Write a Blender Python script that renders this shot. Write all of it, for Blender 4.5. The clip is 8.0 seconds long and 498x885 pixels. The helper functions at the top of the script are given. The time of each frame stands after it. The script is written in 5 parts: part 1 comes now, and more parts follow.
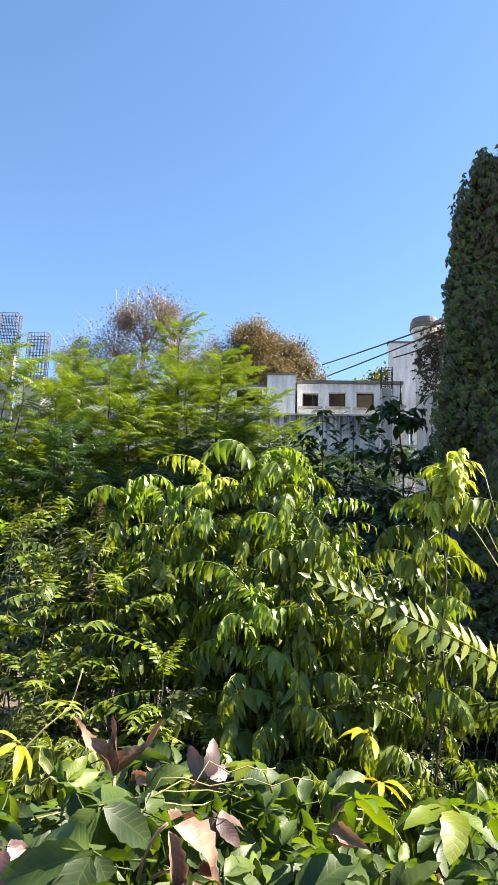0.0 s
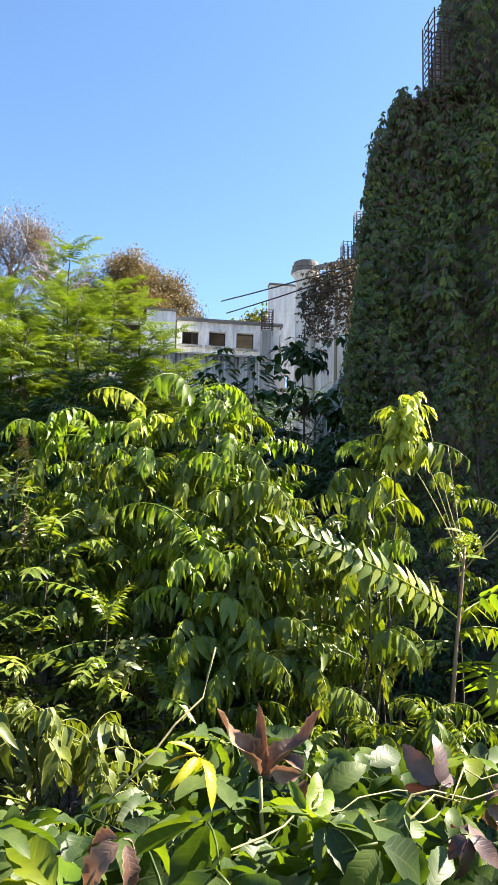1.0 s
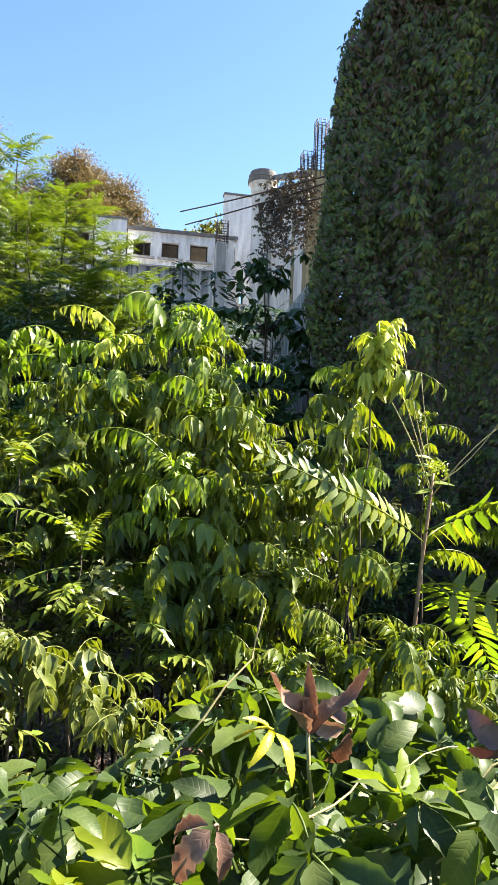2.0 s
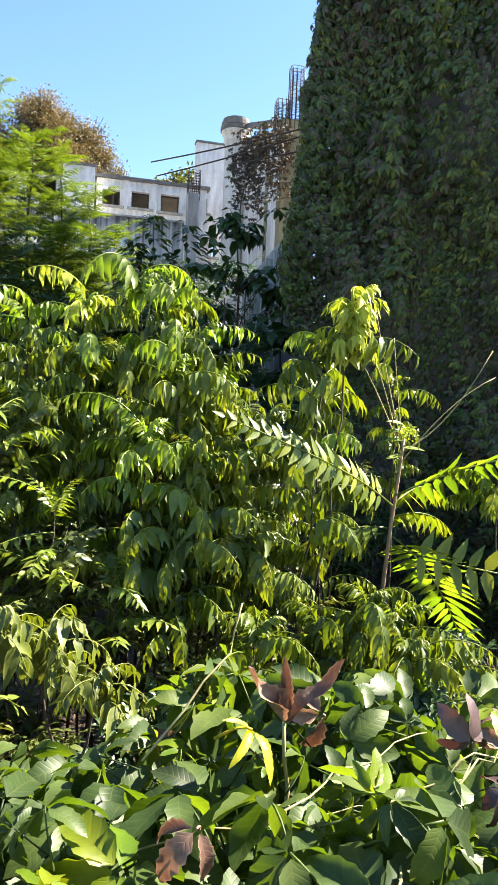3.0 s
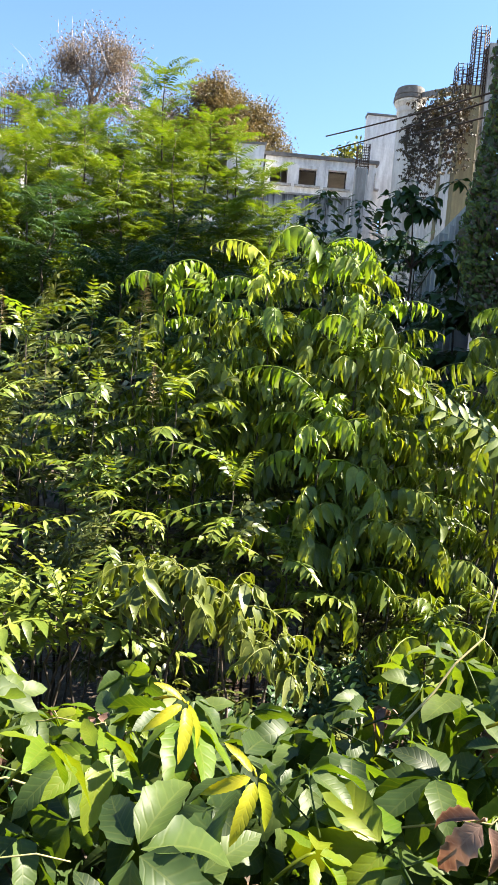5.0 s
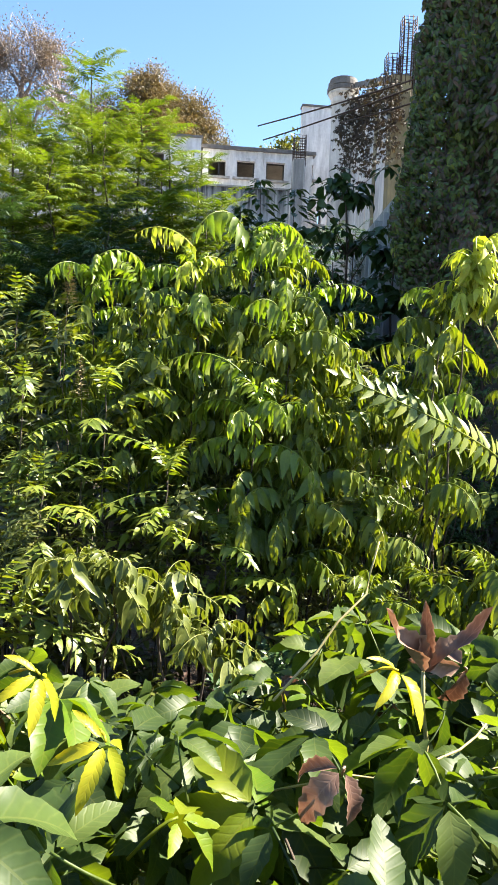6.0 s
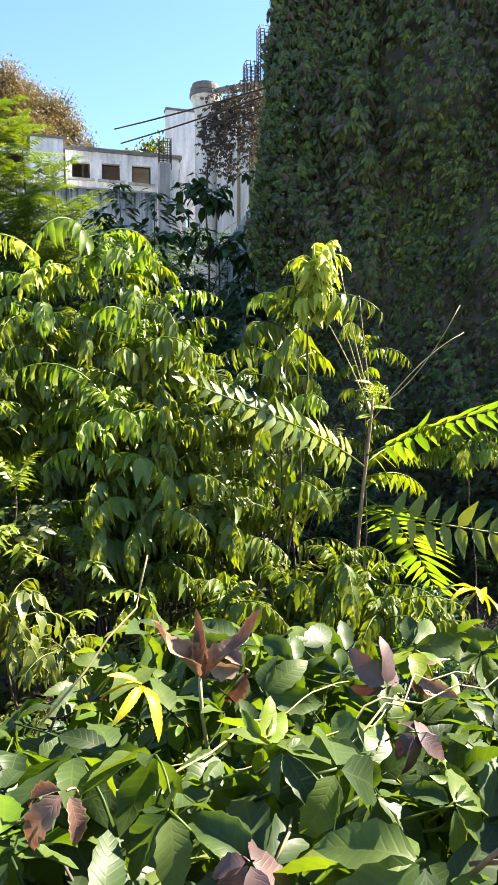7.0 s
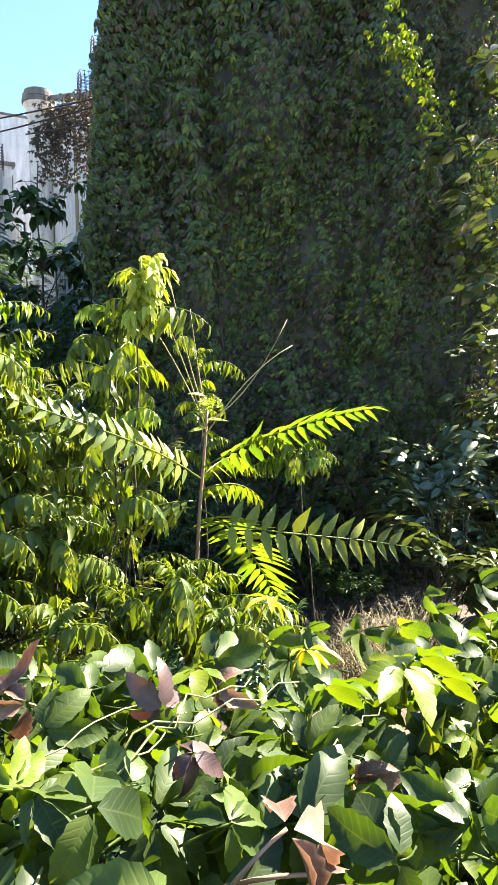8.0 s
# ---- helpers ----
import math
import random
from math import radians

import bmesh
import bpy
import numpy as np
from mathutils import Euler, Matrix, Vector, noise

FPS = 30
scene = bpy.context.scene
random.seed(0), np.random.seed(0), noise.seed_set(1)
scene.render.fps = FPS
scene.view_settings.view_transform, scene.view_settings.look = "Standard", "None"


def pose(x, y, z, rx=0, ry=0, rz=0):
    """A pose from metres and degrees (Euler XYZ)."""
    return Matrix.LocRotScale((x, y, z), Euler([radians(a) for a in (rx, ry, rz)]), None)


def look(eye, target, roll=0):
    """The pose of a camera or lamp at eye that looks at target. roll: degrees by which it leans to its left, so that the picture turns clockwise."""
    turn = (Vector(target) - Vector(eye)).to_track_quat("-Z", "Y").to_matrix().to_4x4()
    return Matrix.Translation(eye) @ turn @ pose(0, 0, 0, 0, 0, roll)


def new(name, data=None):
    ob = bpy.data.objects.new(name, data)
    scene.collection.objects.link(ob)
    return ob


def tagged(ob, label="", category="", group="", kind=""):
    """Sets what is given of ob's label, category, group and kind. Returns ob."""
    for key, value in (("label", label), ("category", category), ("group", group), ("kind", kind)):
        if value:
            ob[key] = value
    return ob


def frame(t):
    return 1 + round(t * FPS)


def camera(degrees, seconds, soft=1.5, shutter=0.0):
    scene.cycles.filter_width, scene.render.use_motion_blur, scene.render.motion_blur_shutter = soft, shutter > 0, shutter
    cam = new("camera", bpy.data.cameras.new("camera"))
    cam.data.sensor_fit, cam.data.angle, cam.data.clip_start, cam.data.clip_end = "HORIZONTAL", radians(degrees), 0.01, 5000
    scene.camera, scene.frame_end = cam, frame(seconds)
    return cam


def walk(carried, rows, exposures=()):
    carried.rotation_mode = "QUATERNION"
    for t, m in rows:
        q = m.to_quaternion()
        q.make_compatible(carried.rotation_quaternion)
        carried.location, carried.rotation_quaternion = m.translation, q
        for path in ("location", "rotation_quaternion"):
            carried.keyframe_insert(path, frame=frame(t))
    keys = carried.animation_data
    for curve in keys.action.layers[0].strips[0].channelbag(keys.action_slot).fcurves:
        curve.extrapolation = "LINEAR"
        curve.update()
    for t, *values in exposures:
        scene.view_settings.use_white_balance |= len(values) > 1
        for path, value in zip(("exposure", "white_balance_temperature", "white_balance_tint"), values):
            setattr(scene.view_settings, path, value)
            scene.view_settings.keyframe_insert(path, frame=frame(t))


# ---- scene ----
cam = camera(39.9, 8.0)
PATH = [
    (0, (0.3, -0.336, 1.423), (0.179, 1.611, 1.866), 1.8),
    (0.5, (0.118, -0.188, 1.423), (0.224, 1.773, 1.802), 1.5),
    (1, (-0.186, -0.061, 1.447), (0.082, 1.901, 1.727), 1.6),
    (1.5, (-0.338, 0.001, 1.471), (0.02, 1.962, 1.624), 2.1),
    (2, (-0.324, 0.032, 1.502), (0.099, 1.986, 1.544), 2.1),
    (2.2, (-0.337, -0.009, 1.508), (0.118, 1.938, 1.517), 1.8),
    (3.3, (-0.34, 0.045, 1.577), (0.173, 1.975, 1.47), 2.6),
    (3.5, (-0.352, 0.049, 1.57), (0.124, 1.988, 1.456), 3.0),
    (4, (-0.383, 0.066, 1.561), (-0.063, 2.036, 1.427), 3.9),
    (4.5, (-0.453, 0.084, 1.558), (-0.315, 2.073, 1.399), 4.5),
    (4.7, (-0.479, 0.081, 1.553), (-0.396, 2.072, 1.386), 4.7),
    (5.8, (-0.407, 0.134, 1.494), (-0.274, 2.121, 1.315), 2.8),
    (6, (-0.364, 0.105, 1.497), (-0.149, 2.085, 1.317), 2.1),
    (6.5, (-0.293, 0.093, 1.507), (0.112, 2.043, 1.331), 0.9),
    (7, (-0.204, 0.061, 1.52), (0.342, 1.977, 1.354), -0.0),
    (7.5, (-0.115, 0.046, 1.52), (0.602, 1.907, 1.372), -0.5),
    (8, (-0.102, 0.048, 1.52), (0.846, 1.805, 1.388), -1.0),
]
EXPOSURES = [(0.0, 2.5), (1.0, 2.6), (2.0, 2.7), (3.5, 2.8), (4.5, 2.66), (6.0, 2.72), (7.0, 2.88), (7.5, 3.0), (8.0, 3.12)]
walk(cam, [(t, look(eye, target, roll)) for t, eye, target, roll in PATH], EXPOSURES)

# ---- light ----
SUN_AZ, SUN_EL = 84.0, 47.0  # degrees clockwise from +y, and up
world = bpy.data.worlds.new("sky")
scene.world = world
world.use_nodes = True
wn = world.node_tree.nodes
sky = wn.new("ShaderNodeTexSky")
sky.sky_type = "NISHITA"
sky.sun_disc = False
sky.sun_elevation, sky.sun_rotation = radians(SUN_EL), radians(SUN_AZ)
sky.air_density, sky.dust_density, sky.ozone_density = 1.0, 0.2, 2.0
wn["Background"].inputs["Strength"].default_value = 0.052
tone = wn.new("ShaderNodeHueSaturation")
tone.inputs["Saturation"].default_value = 1.1
world.node_tree.links.new(sky.outputs["Color"], tone.inputs["Color"])
world.node_tree.links.new(tone.outputs["Color"], wn["Background"].inputs["Color"])
sun_way = Vector((math.sin(radians(SUN_AZ)) * math.cos(radians(SUN_EL)), math.cos(radians(SUN_AZ)) * math.cos(radians(SUN_EL)), math.sin(radians(SUN_EL))))
sun = new("sun", bpy.data.lights.new("sun", "SUN"))
sun.data.energy, sun.data.angle, sun.data.color = 5.0, radians(0.5), (1.0, 0.905, 0.765)
sun.matrix_world = look(sun_way * 60, (0, 0, 0))

# ---- mesh tools ----


class Geo:
    """Collects vertices, faces and flat texture coordinates for one mesh."""

    def __init__(self):
        self.v, self.f, self.uv, self.n = [], {}, [], 0

    def add(self, v, f, uv=None):
        v = np.asarray(v, float).reshape(-1, 3)
        by = {}
        for q in f:
            by.setdefault(len(q), []).append(q)
        for k, qs in by.items():
            self.f.setdefault(k, []).append(np.array(qs, int) + self.n)
        self.v.append(v)
        self.uv.append(np.zeros((len(v), 2)) if uv is None else np.asarray(uv, float))
        self.n += len(v)

    def packed(self):
        self.v, self.uv = [np.concatenate(self.v)], [np.concatenate(self.uv)]
        self.f = {k: [np.concatenate(a)] for k, a in self.f.items()}
        return self

    def join(self, other, m):
        """Adds another Geo, moved by the 4x4 numpy matrix m."""
        other.packed()
        for k, a in other.f.items():
            self.f.setdefault(k, []).append(a[0] + self.n)
        self.v.append(other.v[0] @ m[:3, :3].T + m[:3, 3])
        self.uv.append(other.uv[0])
        self.n += len(other.v[0])

    def mesh(self, name, material, smooth=True):
        self.packed()
        me = bpy.data.meshes.new(name)
        faces = [q for a in self.f.values() for q in a[0].tolist()]
        me.from_pydata(self.v[0].tolist(), [], faces)
        uv = self.uv[0]
        if uv.any():
            layer = me.uv_layers.new(name="flat")
            idx = np.zeros(len(me.loops), int)
            me.loops.foreach_get("vertex_index", idx)
            layer.data.foreach_set("uv", uv[idx].ravel())
        if smooth:
            me.polygons.foreach_set("use_smooth", np.ones(len(me.polygons), bool))
        me.materials.append(material)
        me.update()
        return me


def thing(name, at, label, category, group="", kind=""):
    ob = new(name)
    ob.empty_display_size = 0.1
    ob.location = at
    return tagged(ob, label, category, group, kind)


def hang(name, data, parent, m=None, label=""):
    """A mesh as a part of a thing; m is its pose in the world."""
    ob = new(name, data)
    ob.parent = parent
    up = Matrix.Identity(4)
    o = parent
    while o is not None:
        up = o.matrix_basis @ up
        o = o.parent
    ob.matrix_basis = up.inverted() @ (m if m is not None else Matrix.Identity(4))
    if label:
        ob["label"] = label
    return ob


def part(name, geo, material, parent, label="", smooth=False):
    return hang(name, geo.mesh(name, material, smooth), parent, None, label)


def lone(name, geo, material, label, category, group="", kind="", smooth=False):
    return tagged(new(name, geo.mesh(name, material, smooth)), label, category, group, kind)


def arr(m):
    return np.array([list(r) for r in m])


def unit(v):
    v = np.asarray(v, float)
    return v / max(1e-9, np.linalg.norm(v))


def basis(at, way, up):
    """4x4 with x along way and z as near up as can be."""
    x = unit(way)
    y = unit(np.cross(up, x) if np.linalg.norm(np.cross(up, x)) > 1e-4 else np.cross((1, 0, 0.1), x))
    z = np.cross(x, y)
    m = np.eye(4)
    m[:3, 0], m[:3, 1], m[:3, 2], m[:3, 3] = x, y, z, at
    return m


def box(geo, x0, x1, y0, y1, z0, z1):
    v = [(x, y, z) for x in (x0, x1) for y in (y0, y1) for z in (z0, z1)]
    geo.add(v, [(0, 1, 3, 2), (4, 6, 7, 5), (0, 4, 5, 1), (2, 3, 7, 6), (0, 2, 6, 4), (1, 5, 7, 3)])


def tube(geo, pts, r0, r1, sides=5):
    pts = np.asarray(pts, float)
    n = len(pts)
    v = []
    for i, p in enumerate(pts):
        t = unit(pts[min(i + 1, n - 1)] - pts[max(i - 1, 0)])
        a = unit(np.cross(t, (0.31, 0.17, 0.93) if abs(t[2]) < 0.9 else (1, 0.2, 0)))
        b = np.cross(t, a)
        r = r0 + (r1 - r0) * i / max(1, n - 1)
        v += [p + r * (a * math.cos(2 * math.pi * k / sides) + b * math.sin(2 * math.pi * k / sides)) for k in range(sides)]
    f = [(i * sides + k, i * sides + (k + 1) % sides, (i + 1) * sides + (k + 1) % sides, (i + 1) * sides + k) for i in range(n - 1) for k in range(sides)]
    f += [tuple(range(sides))[::-1], tuple((n - 1) * sides + k for k in range(sides))]
    geo.add(v, f)


def bow(p, q, sag, rng, steps=6, wobble=0.0):
    """Points on a bent line from p to q; sag lifts (or drops) its middle."""
    p, q = np.asarray(p, float), np.asarray(q, float)
    out = []
    for i in range(steps + 1):
        s = i / steps
        w = p + (q - p) * s + np.array((0, 0, sag * 4 * s * (1 - s)))
        if 0 < i < steps and wobble:
            w = w + rng.normal(0, wobble, 3)
        out.append(w)
    return out


def leaflet(length, width, fold=0.3, curl=0.3, steps=3, teeth=0.0, blunt=0.45, sway=0.0, ripple=0.0, phase=0.0, taper=0.85):
    """A leaflet along x with its face up z: vertices, faces and coordinates across and along."""
    v, uv, f = [(0, 0, 0)], [(0.5, 0.0)], []
    for i in range(steps):
        s = (i + 1) / (steps + 1) * 0.94
        w = width * 0.5 * (s ** blunt) * ((1 - s) ** taper) / (0.36 ** blunt * 0.64 ** taper) * 0.95
        if teeth:
            w *= 1 + teeth * (1 if i % 2 else -1)
        a = curl * s
        x, z = length * s * math.cos(a * 0.5), -length * s * math.sin(a * 0.5)
        c, d = math.cos(fold) * w, math.sin(fold) * w
        y = sway * length * s * s
        up1, up2 = ripple * w * math.sin(9 * s + phase), ripple * w * math.sin(8 * s + phase * 1.7 + 2)
        v += [(x, y + c, z + d + up1), (x, y, z), (x, y - c, z + d + up2)]
        uv += [(0.0, s), (0.5, s), (1.0, s)]
    v.append((length * math.cos(curl * 0.5), sway * length, -length * math.sin(curl * 0.5)))
    uv.append((0.5, 1.0))
    f += [(0, 2, 1), (0, 3, 2)]
    for i in range(steps - 1):
        a = 1 + 3 * i
        f += [(a, a + 1, a + 4, a + 3), (a + 1, a + 2, a + 5, a + 4)]
    a, t = 1 + 3 * (steps - 1), 1 + 3 * steps
    f += [(a, a + 1, t), (a + 1, a + 2, t)]
    return np.array(v), f, np.array(uv)


def put_leaflet(geo, at, way, up, *shape, **more):
    v, f, uv = leaflet(*shape, **more)
    m = basis(at, way, up)
    geo.add(v @ m[:3, :3].T + m[:3, 3], f, uv)


def frond(rng, length, pairs, leaf, width, rise, bend, droop, bare=0.16, steps=3, spread=0.15, fold=0.3, curl=0.35, thick=0.006, joints=9, outward=0.9):
    """A feathered leaf that leaves the origin along x, rises by an angle and bends over."""
    geo = Geo()
    n = joints
    p, pts, ways = np.zeros(3), [], []
    for i in range(n + 1):
        a = rise - bend * (i / n) ** 1.2
        way = np.array((math.cos(a), 0.10 * math.sin(3 * i / n), math.sin(a)))
        pts.append(p.copy())
        ways.append(way)
        p = p + way * length / n
    tube(geo, pts, thick, thick * 0.35, 4 if joints > 4 else 3)
    for k in range(pairs + 1):
        s = bare + (1 - bare) * k / pairs
        i = min(n - 1, int(s * n))
        u = s * n - i
        at = pts[i] * (1 - u) + pts[i + 1] * u
        t = unit(ways[i] * (1 - u) + ways[i + 1] * u)
        side = np.array((0, 1.0, 0))
        normal = unit(np.cross(t, side))
        if normal[2] < 0:
            normal = -normal
        size = leaf * (0.72 + 0.34 * math.sin(math.pi * min(1, 0.15 + 0.8 * (k / pairs)))) * (1 - 0.35 * (k / pairs) ** 4)
        for sgn in (1, -1) if k < pairs else (0,):
            fw = radians(14 + 34 * k / pairs) + rng.normal(0, spread * 0.6)
            d = unit(sgn * side * math.cos(fw) + t * (math.sin(fw) if sgn else 1.0))
            dr = droop + rng.normal(0, spread)
            d = unit(d * math.cos(dr) + np.array((0, 0, -1.0)) * math.sin(dr))
            up = unit(normal * math.cos(dr * 0.8) + (sgn * side * 0.55 + np.array((outward, 0, 0.1))) * math.sin(max(0, dr) * 0.8) + rng.normal(0, spread, 3))
            L = size * (rng.uniform(0.62, 1.16) if spread > 0.15 else rng.uniform(0.86, 1.1))
            put_leaflet(geo, at + rng.normal(0, 0.02 * spread, 3), d, up, L, width * L / leaf * rng.uniform(0.85, 1.15), fold=fold + rng.normal(0, 0.5 * spread), curl=curl + rng.normal(0, 0.15 + spread), steps=steps, sway=rng.normal(0, 0.5 * spread), ripple=1.2 * spread, phase=rng.uniform(0, 6), taper=1.25)
    return geo


def palm(rng, size, droop=0.25, steps=3, teeth=0.0, petiole=0.0, count=5, fold=0.28, narrow=0.46, curl=0.35):
    """A creeper leaf: leaflets that fan out from one point, middle one along x, face up z."""
    geo = Geo()
    fans = {5: ((0, 1.0), (50, 0.93), (-50, 0.93), (108, 0.68), (-108, 0.68)), 3: ((0, 1.0), (62, 0.88), (-62, 0.88))}[count]
    for ang, k in fans:
        a = radians(ang + rng.normal(0, 7))
        dr = droop + rng.normal(0, 0.16)
        d = np.array((math.cos(a) * math.cos(dr), math.sin(a) * math.cos(dr), -math.sin(dr)))
        up = unit((math.cos(a) * math.sin(dr) + rng.normal(0, 0.2), math.sin(a) * math.sin(dr) + rng.normal(0, 0.2), math.cos(dr)))
        L = size * k * rng.uniform(0.88, 1.08)
        put_leaflet(geo, d * 0.006, d, up, L, L * narrow * rng.uniform(0.9, 1.12), fold=fold + rng.normal(0, 0.1), curl=curl + rng.normal(0, 0.18), steps=steps, teeth=teeth, blunt=0.62, sway=rng.normal(0, 0.08), ripple=0.16 if steps > 4 else 0.0, phase=rng.uniform(0, 6))
    if petiole:
        tube(geo, bow((0, 0, 0), (-petiole * 0.5, rng.normal(0, 0.01), -petiole * 0.8), 0.01, rng, 4), 0.0016, 0.002, 4)
    return geo


# ---- materials ----


def nodes_of(name):
    m = bpy.data.materials.new(name)
    m.use_nodes = True
    nt = m.node_tree
    return m, nt, nt.nodes, nt.links, nt.nodes["Principled BSDF"]


def ramp(nt, fac, stops):
    r = nt.nodes.new("ShaderNodeValToRGB")
    while len(r.color_ramp.elements) < len(stops):
        r.color_ramp.elements.new(0.5)
    for e, (p, c) in zip(r.color_ramp.elements, stops):
        e.position, e.color = p, (*c, 1)
    nt.links.new(fac, r.inputs["Fac"])
    return r.outputs["Color"]


def math_node(nt, op, a, b=None, clamp=False):
    n = nt.nodes.new("ShaderNodeMath")
    n.operation, n.use_clamp = op, clamp
    for i, x in enumerate((a, b)):
        if x is None:
            continue
        if isinstance(x, (int, float)):
            n.inputs[i].default_value = x
        else:
            nt.links.new(x, n.inputs[i])
    return n.outputs[0]


def noise_node(nt, scale, detail=4, stretch=(1, 1, 1), rough=0.55, coord="Object"):
    c = nt.nodes.new("ShaderNodeTexCoord")
    mp = nt.nodes.new("ShaderNodeMapping")
    mp.inputs["Scale"].default_value = stretch
    n = nt.nodes.new("ShaderNodeTexNoise")
    n.inputs["Scale"].default_value, n.inputs["Detail"].default_value, n.inputs["Roughness"].default_value = scale, detail, rough
    nt.links.new(c.outputs[coord], mp.inputs["Vector"])
    nt.links.new(mp.outputs["Vector"], n.inputs["Vector"])
    return n.outputs["Fac"]


def mixed(nt, kind, fac, a, b):
    n = nt.nodes.new("ShaderNodeMix")
    n.data_type, n.blend_type = "RGBA", kind
    for key, x in (("Factor", fac), ("A", a), ("B", b)):
        sock = [s for s in n.inputs if s.name == key and s.type == ("VALUE" if key == "Factor" else "RGBA")][0]
        if isinstance(x, (int, float)):
            sock.default_value = x
        elif isinstance(x, tuple):
            sock.default_value = (*x, 1)
        else:
            nt.links.new(x, sock)
    return [s for s in n.outputs if s.type == "RGBA"][0]


def bump(nt, height, strength, distance, shader):
    b = nt.nodes.new("ShaderNodeBump")
    b.inputs["Strength"].default_value, b.inputs["Distance"].default_value = strength, distance
    nt.links.new(height, b.inputs["Height"])
    nt.links.new(b.outputs["Normal"], shader.inputs["Normal"])
    return b


def leaf_material(name, stops, glow, through_share=0.35, gloss=0.42, patch=1.5, veins=False, spec=0.45, edge=None, vary=0.42):
    """Leaf: colour by leaf and by patch, a waxy face, and light that passes through."""
    m, nt, n, l, bsdf = nodes_of(name)
    isl = n.new("ShaderNodeNewGeometry").outputs["Random Per Island"]
    obr = n.new("ShaderNodeObjectInfo").outputs["Random"]
    big = noise_node(nt, patch, 2)
    mix = math_node(nt, "ADD", math_node(nt, "MULTIPLY", isl, vary), math_node(nt, "MULTIPLY", obr, 0.22))
    mix = math_node(nt, "ADD", mix, math_node(nt, "MULTIPLY", math_node(nt, "SUBTRACT", big, 0.32 + 0.5 * (vary - 0.42)), 1.0), True)
    col = ramp(nt, mix, stops)
    fine = noise_node(nt, 55, 3)
    col = mixed(nt, "MULTIPLY", 0.6, col, ramp(nt, fine, ((0.3, (0.72, 0.72, 0.7)), (0.7, (1.12, 1.1, 1.0)))))
    height = fine
    if veins:
        uv = n.new("ShaderNodeUVMap")
        sep = n.new("ShaderNodeSeparateXYZ")
        l.new(uv.outputs["UV"], sep.inputs["Vector"])
        across = math_node(nt, "ABSOLUTE", math_node(nt, "SUBTRACT", sep.outputs["X"], 0.5))
        wave = math_node(nt, "SINE", math_node(nt, "MULTIPLY", math_node(nt, "SUBTRACT", sep.outputs["Y"], math_node(nt, "MULTIPLY", across, 0.35)), 52.0))
        vein = math_node(nt, "POWER", math_node(nt, "MULTIPLY", math_node(nt, "ADD", wave, 1.0), 0.5), 7.0)
        rib = math_node(nt, "LESS_THAN", across, 0.025)
        line = math_node(nt, "MAXIMUM", math_node(nt, "MULTIPLY", vein, 0.55), rib)
        col = mixed(nt, "MIX", math_node(nt, "MULTIPLY", line, 0.08), col, tuple(min(1, c * 1.5 + 0.03) for c in stops[-1][1]))
        if edge:  # yellowed margin
            rim = math_node(nt, "MULTIPLY", math_node(nt, "SUBTRACT", across, 0.37), 3.0, True)
            col = mixed(nt, "MIX", rim, col, edge)
        height = math_node(nt, "SUBTRACT", math_node(nt, "MULTIPLY", fine, 0.4), math_node(nt, "MULTIPLY", line, 0.5))
    l.new(col, bsdf.inputs["Base Color"])
    bsdf.inputs["Roughness"].default_value = gloss
    bsdf.inputs["Specular IOR Level"].default_value = spec
    bump(nt, height, 0.16, 0.004, bsdf)
    tr = n.new("ShaderNodeBsdfTranslucent")
    l.new(mixed(nt, "MULTIPLY", 1.0, col, glow), tr.inputs["Color"])
    sh = n.new("ShaderNodeMixShader")
    sh.inputs[0].default_value = through_share
    l.new(bsdf.outputs[0], sh.inputs[1])
    l.new(tr.outputs[0], sh.inputs[2])
    l.new(sh.outputs[0], n["Material Output"].inputs["Surface"])
    return m


def rough_material(name, stops, scale=3.0, stretch=(1, 1, 1), roughness=0.9, depth=0.01, fine=40.0, metal=0.0, grain=0.5):
    """Bark, soil, concrete and the like: two scales of colour and relief."""
    m, nt, n, l, bsdf = nodes_of(name)
    a, b = noise_node(nt, scale, 5, stretch, 0.6), noise_node(nt, fine, 4, stretch)
    col = ramp(nt, a, stops)
    col = mixed(nt, "MULTIPLY", grain, col, ramp(nt, b, ((0.3, (0.6, 0.6, 0.6)), (0.7, (1.2, 1.2, 1.2)))))
    l.new(col, bsdf.inputs["Base Color"])
    bsdf.inputs["Roughness"].default_value, bsdf.inputs["Metallic"].default_value = roughness, metal
    bump(nt, b, 0.6, depth, bsdf)
    return m


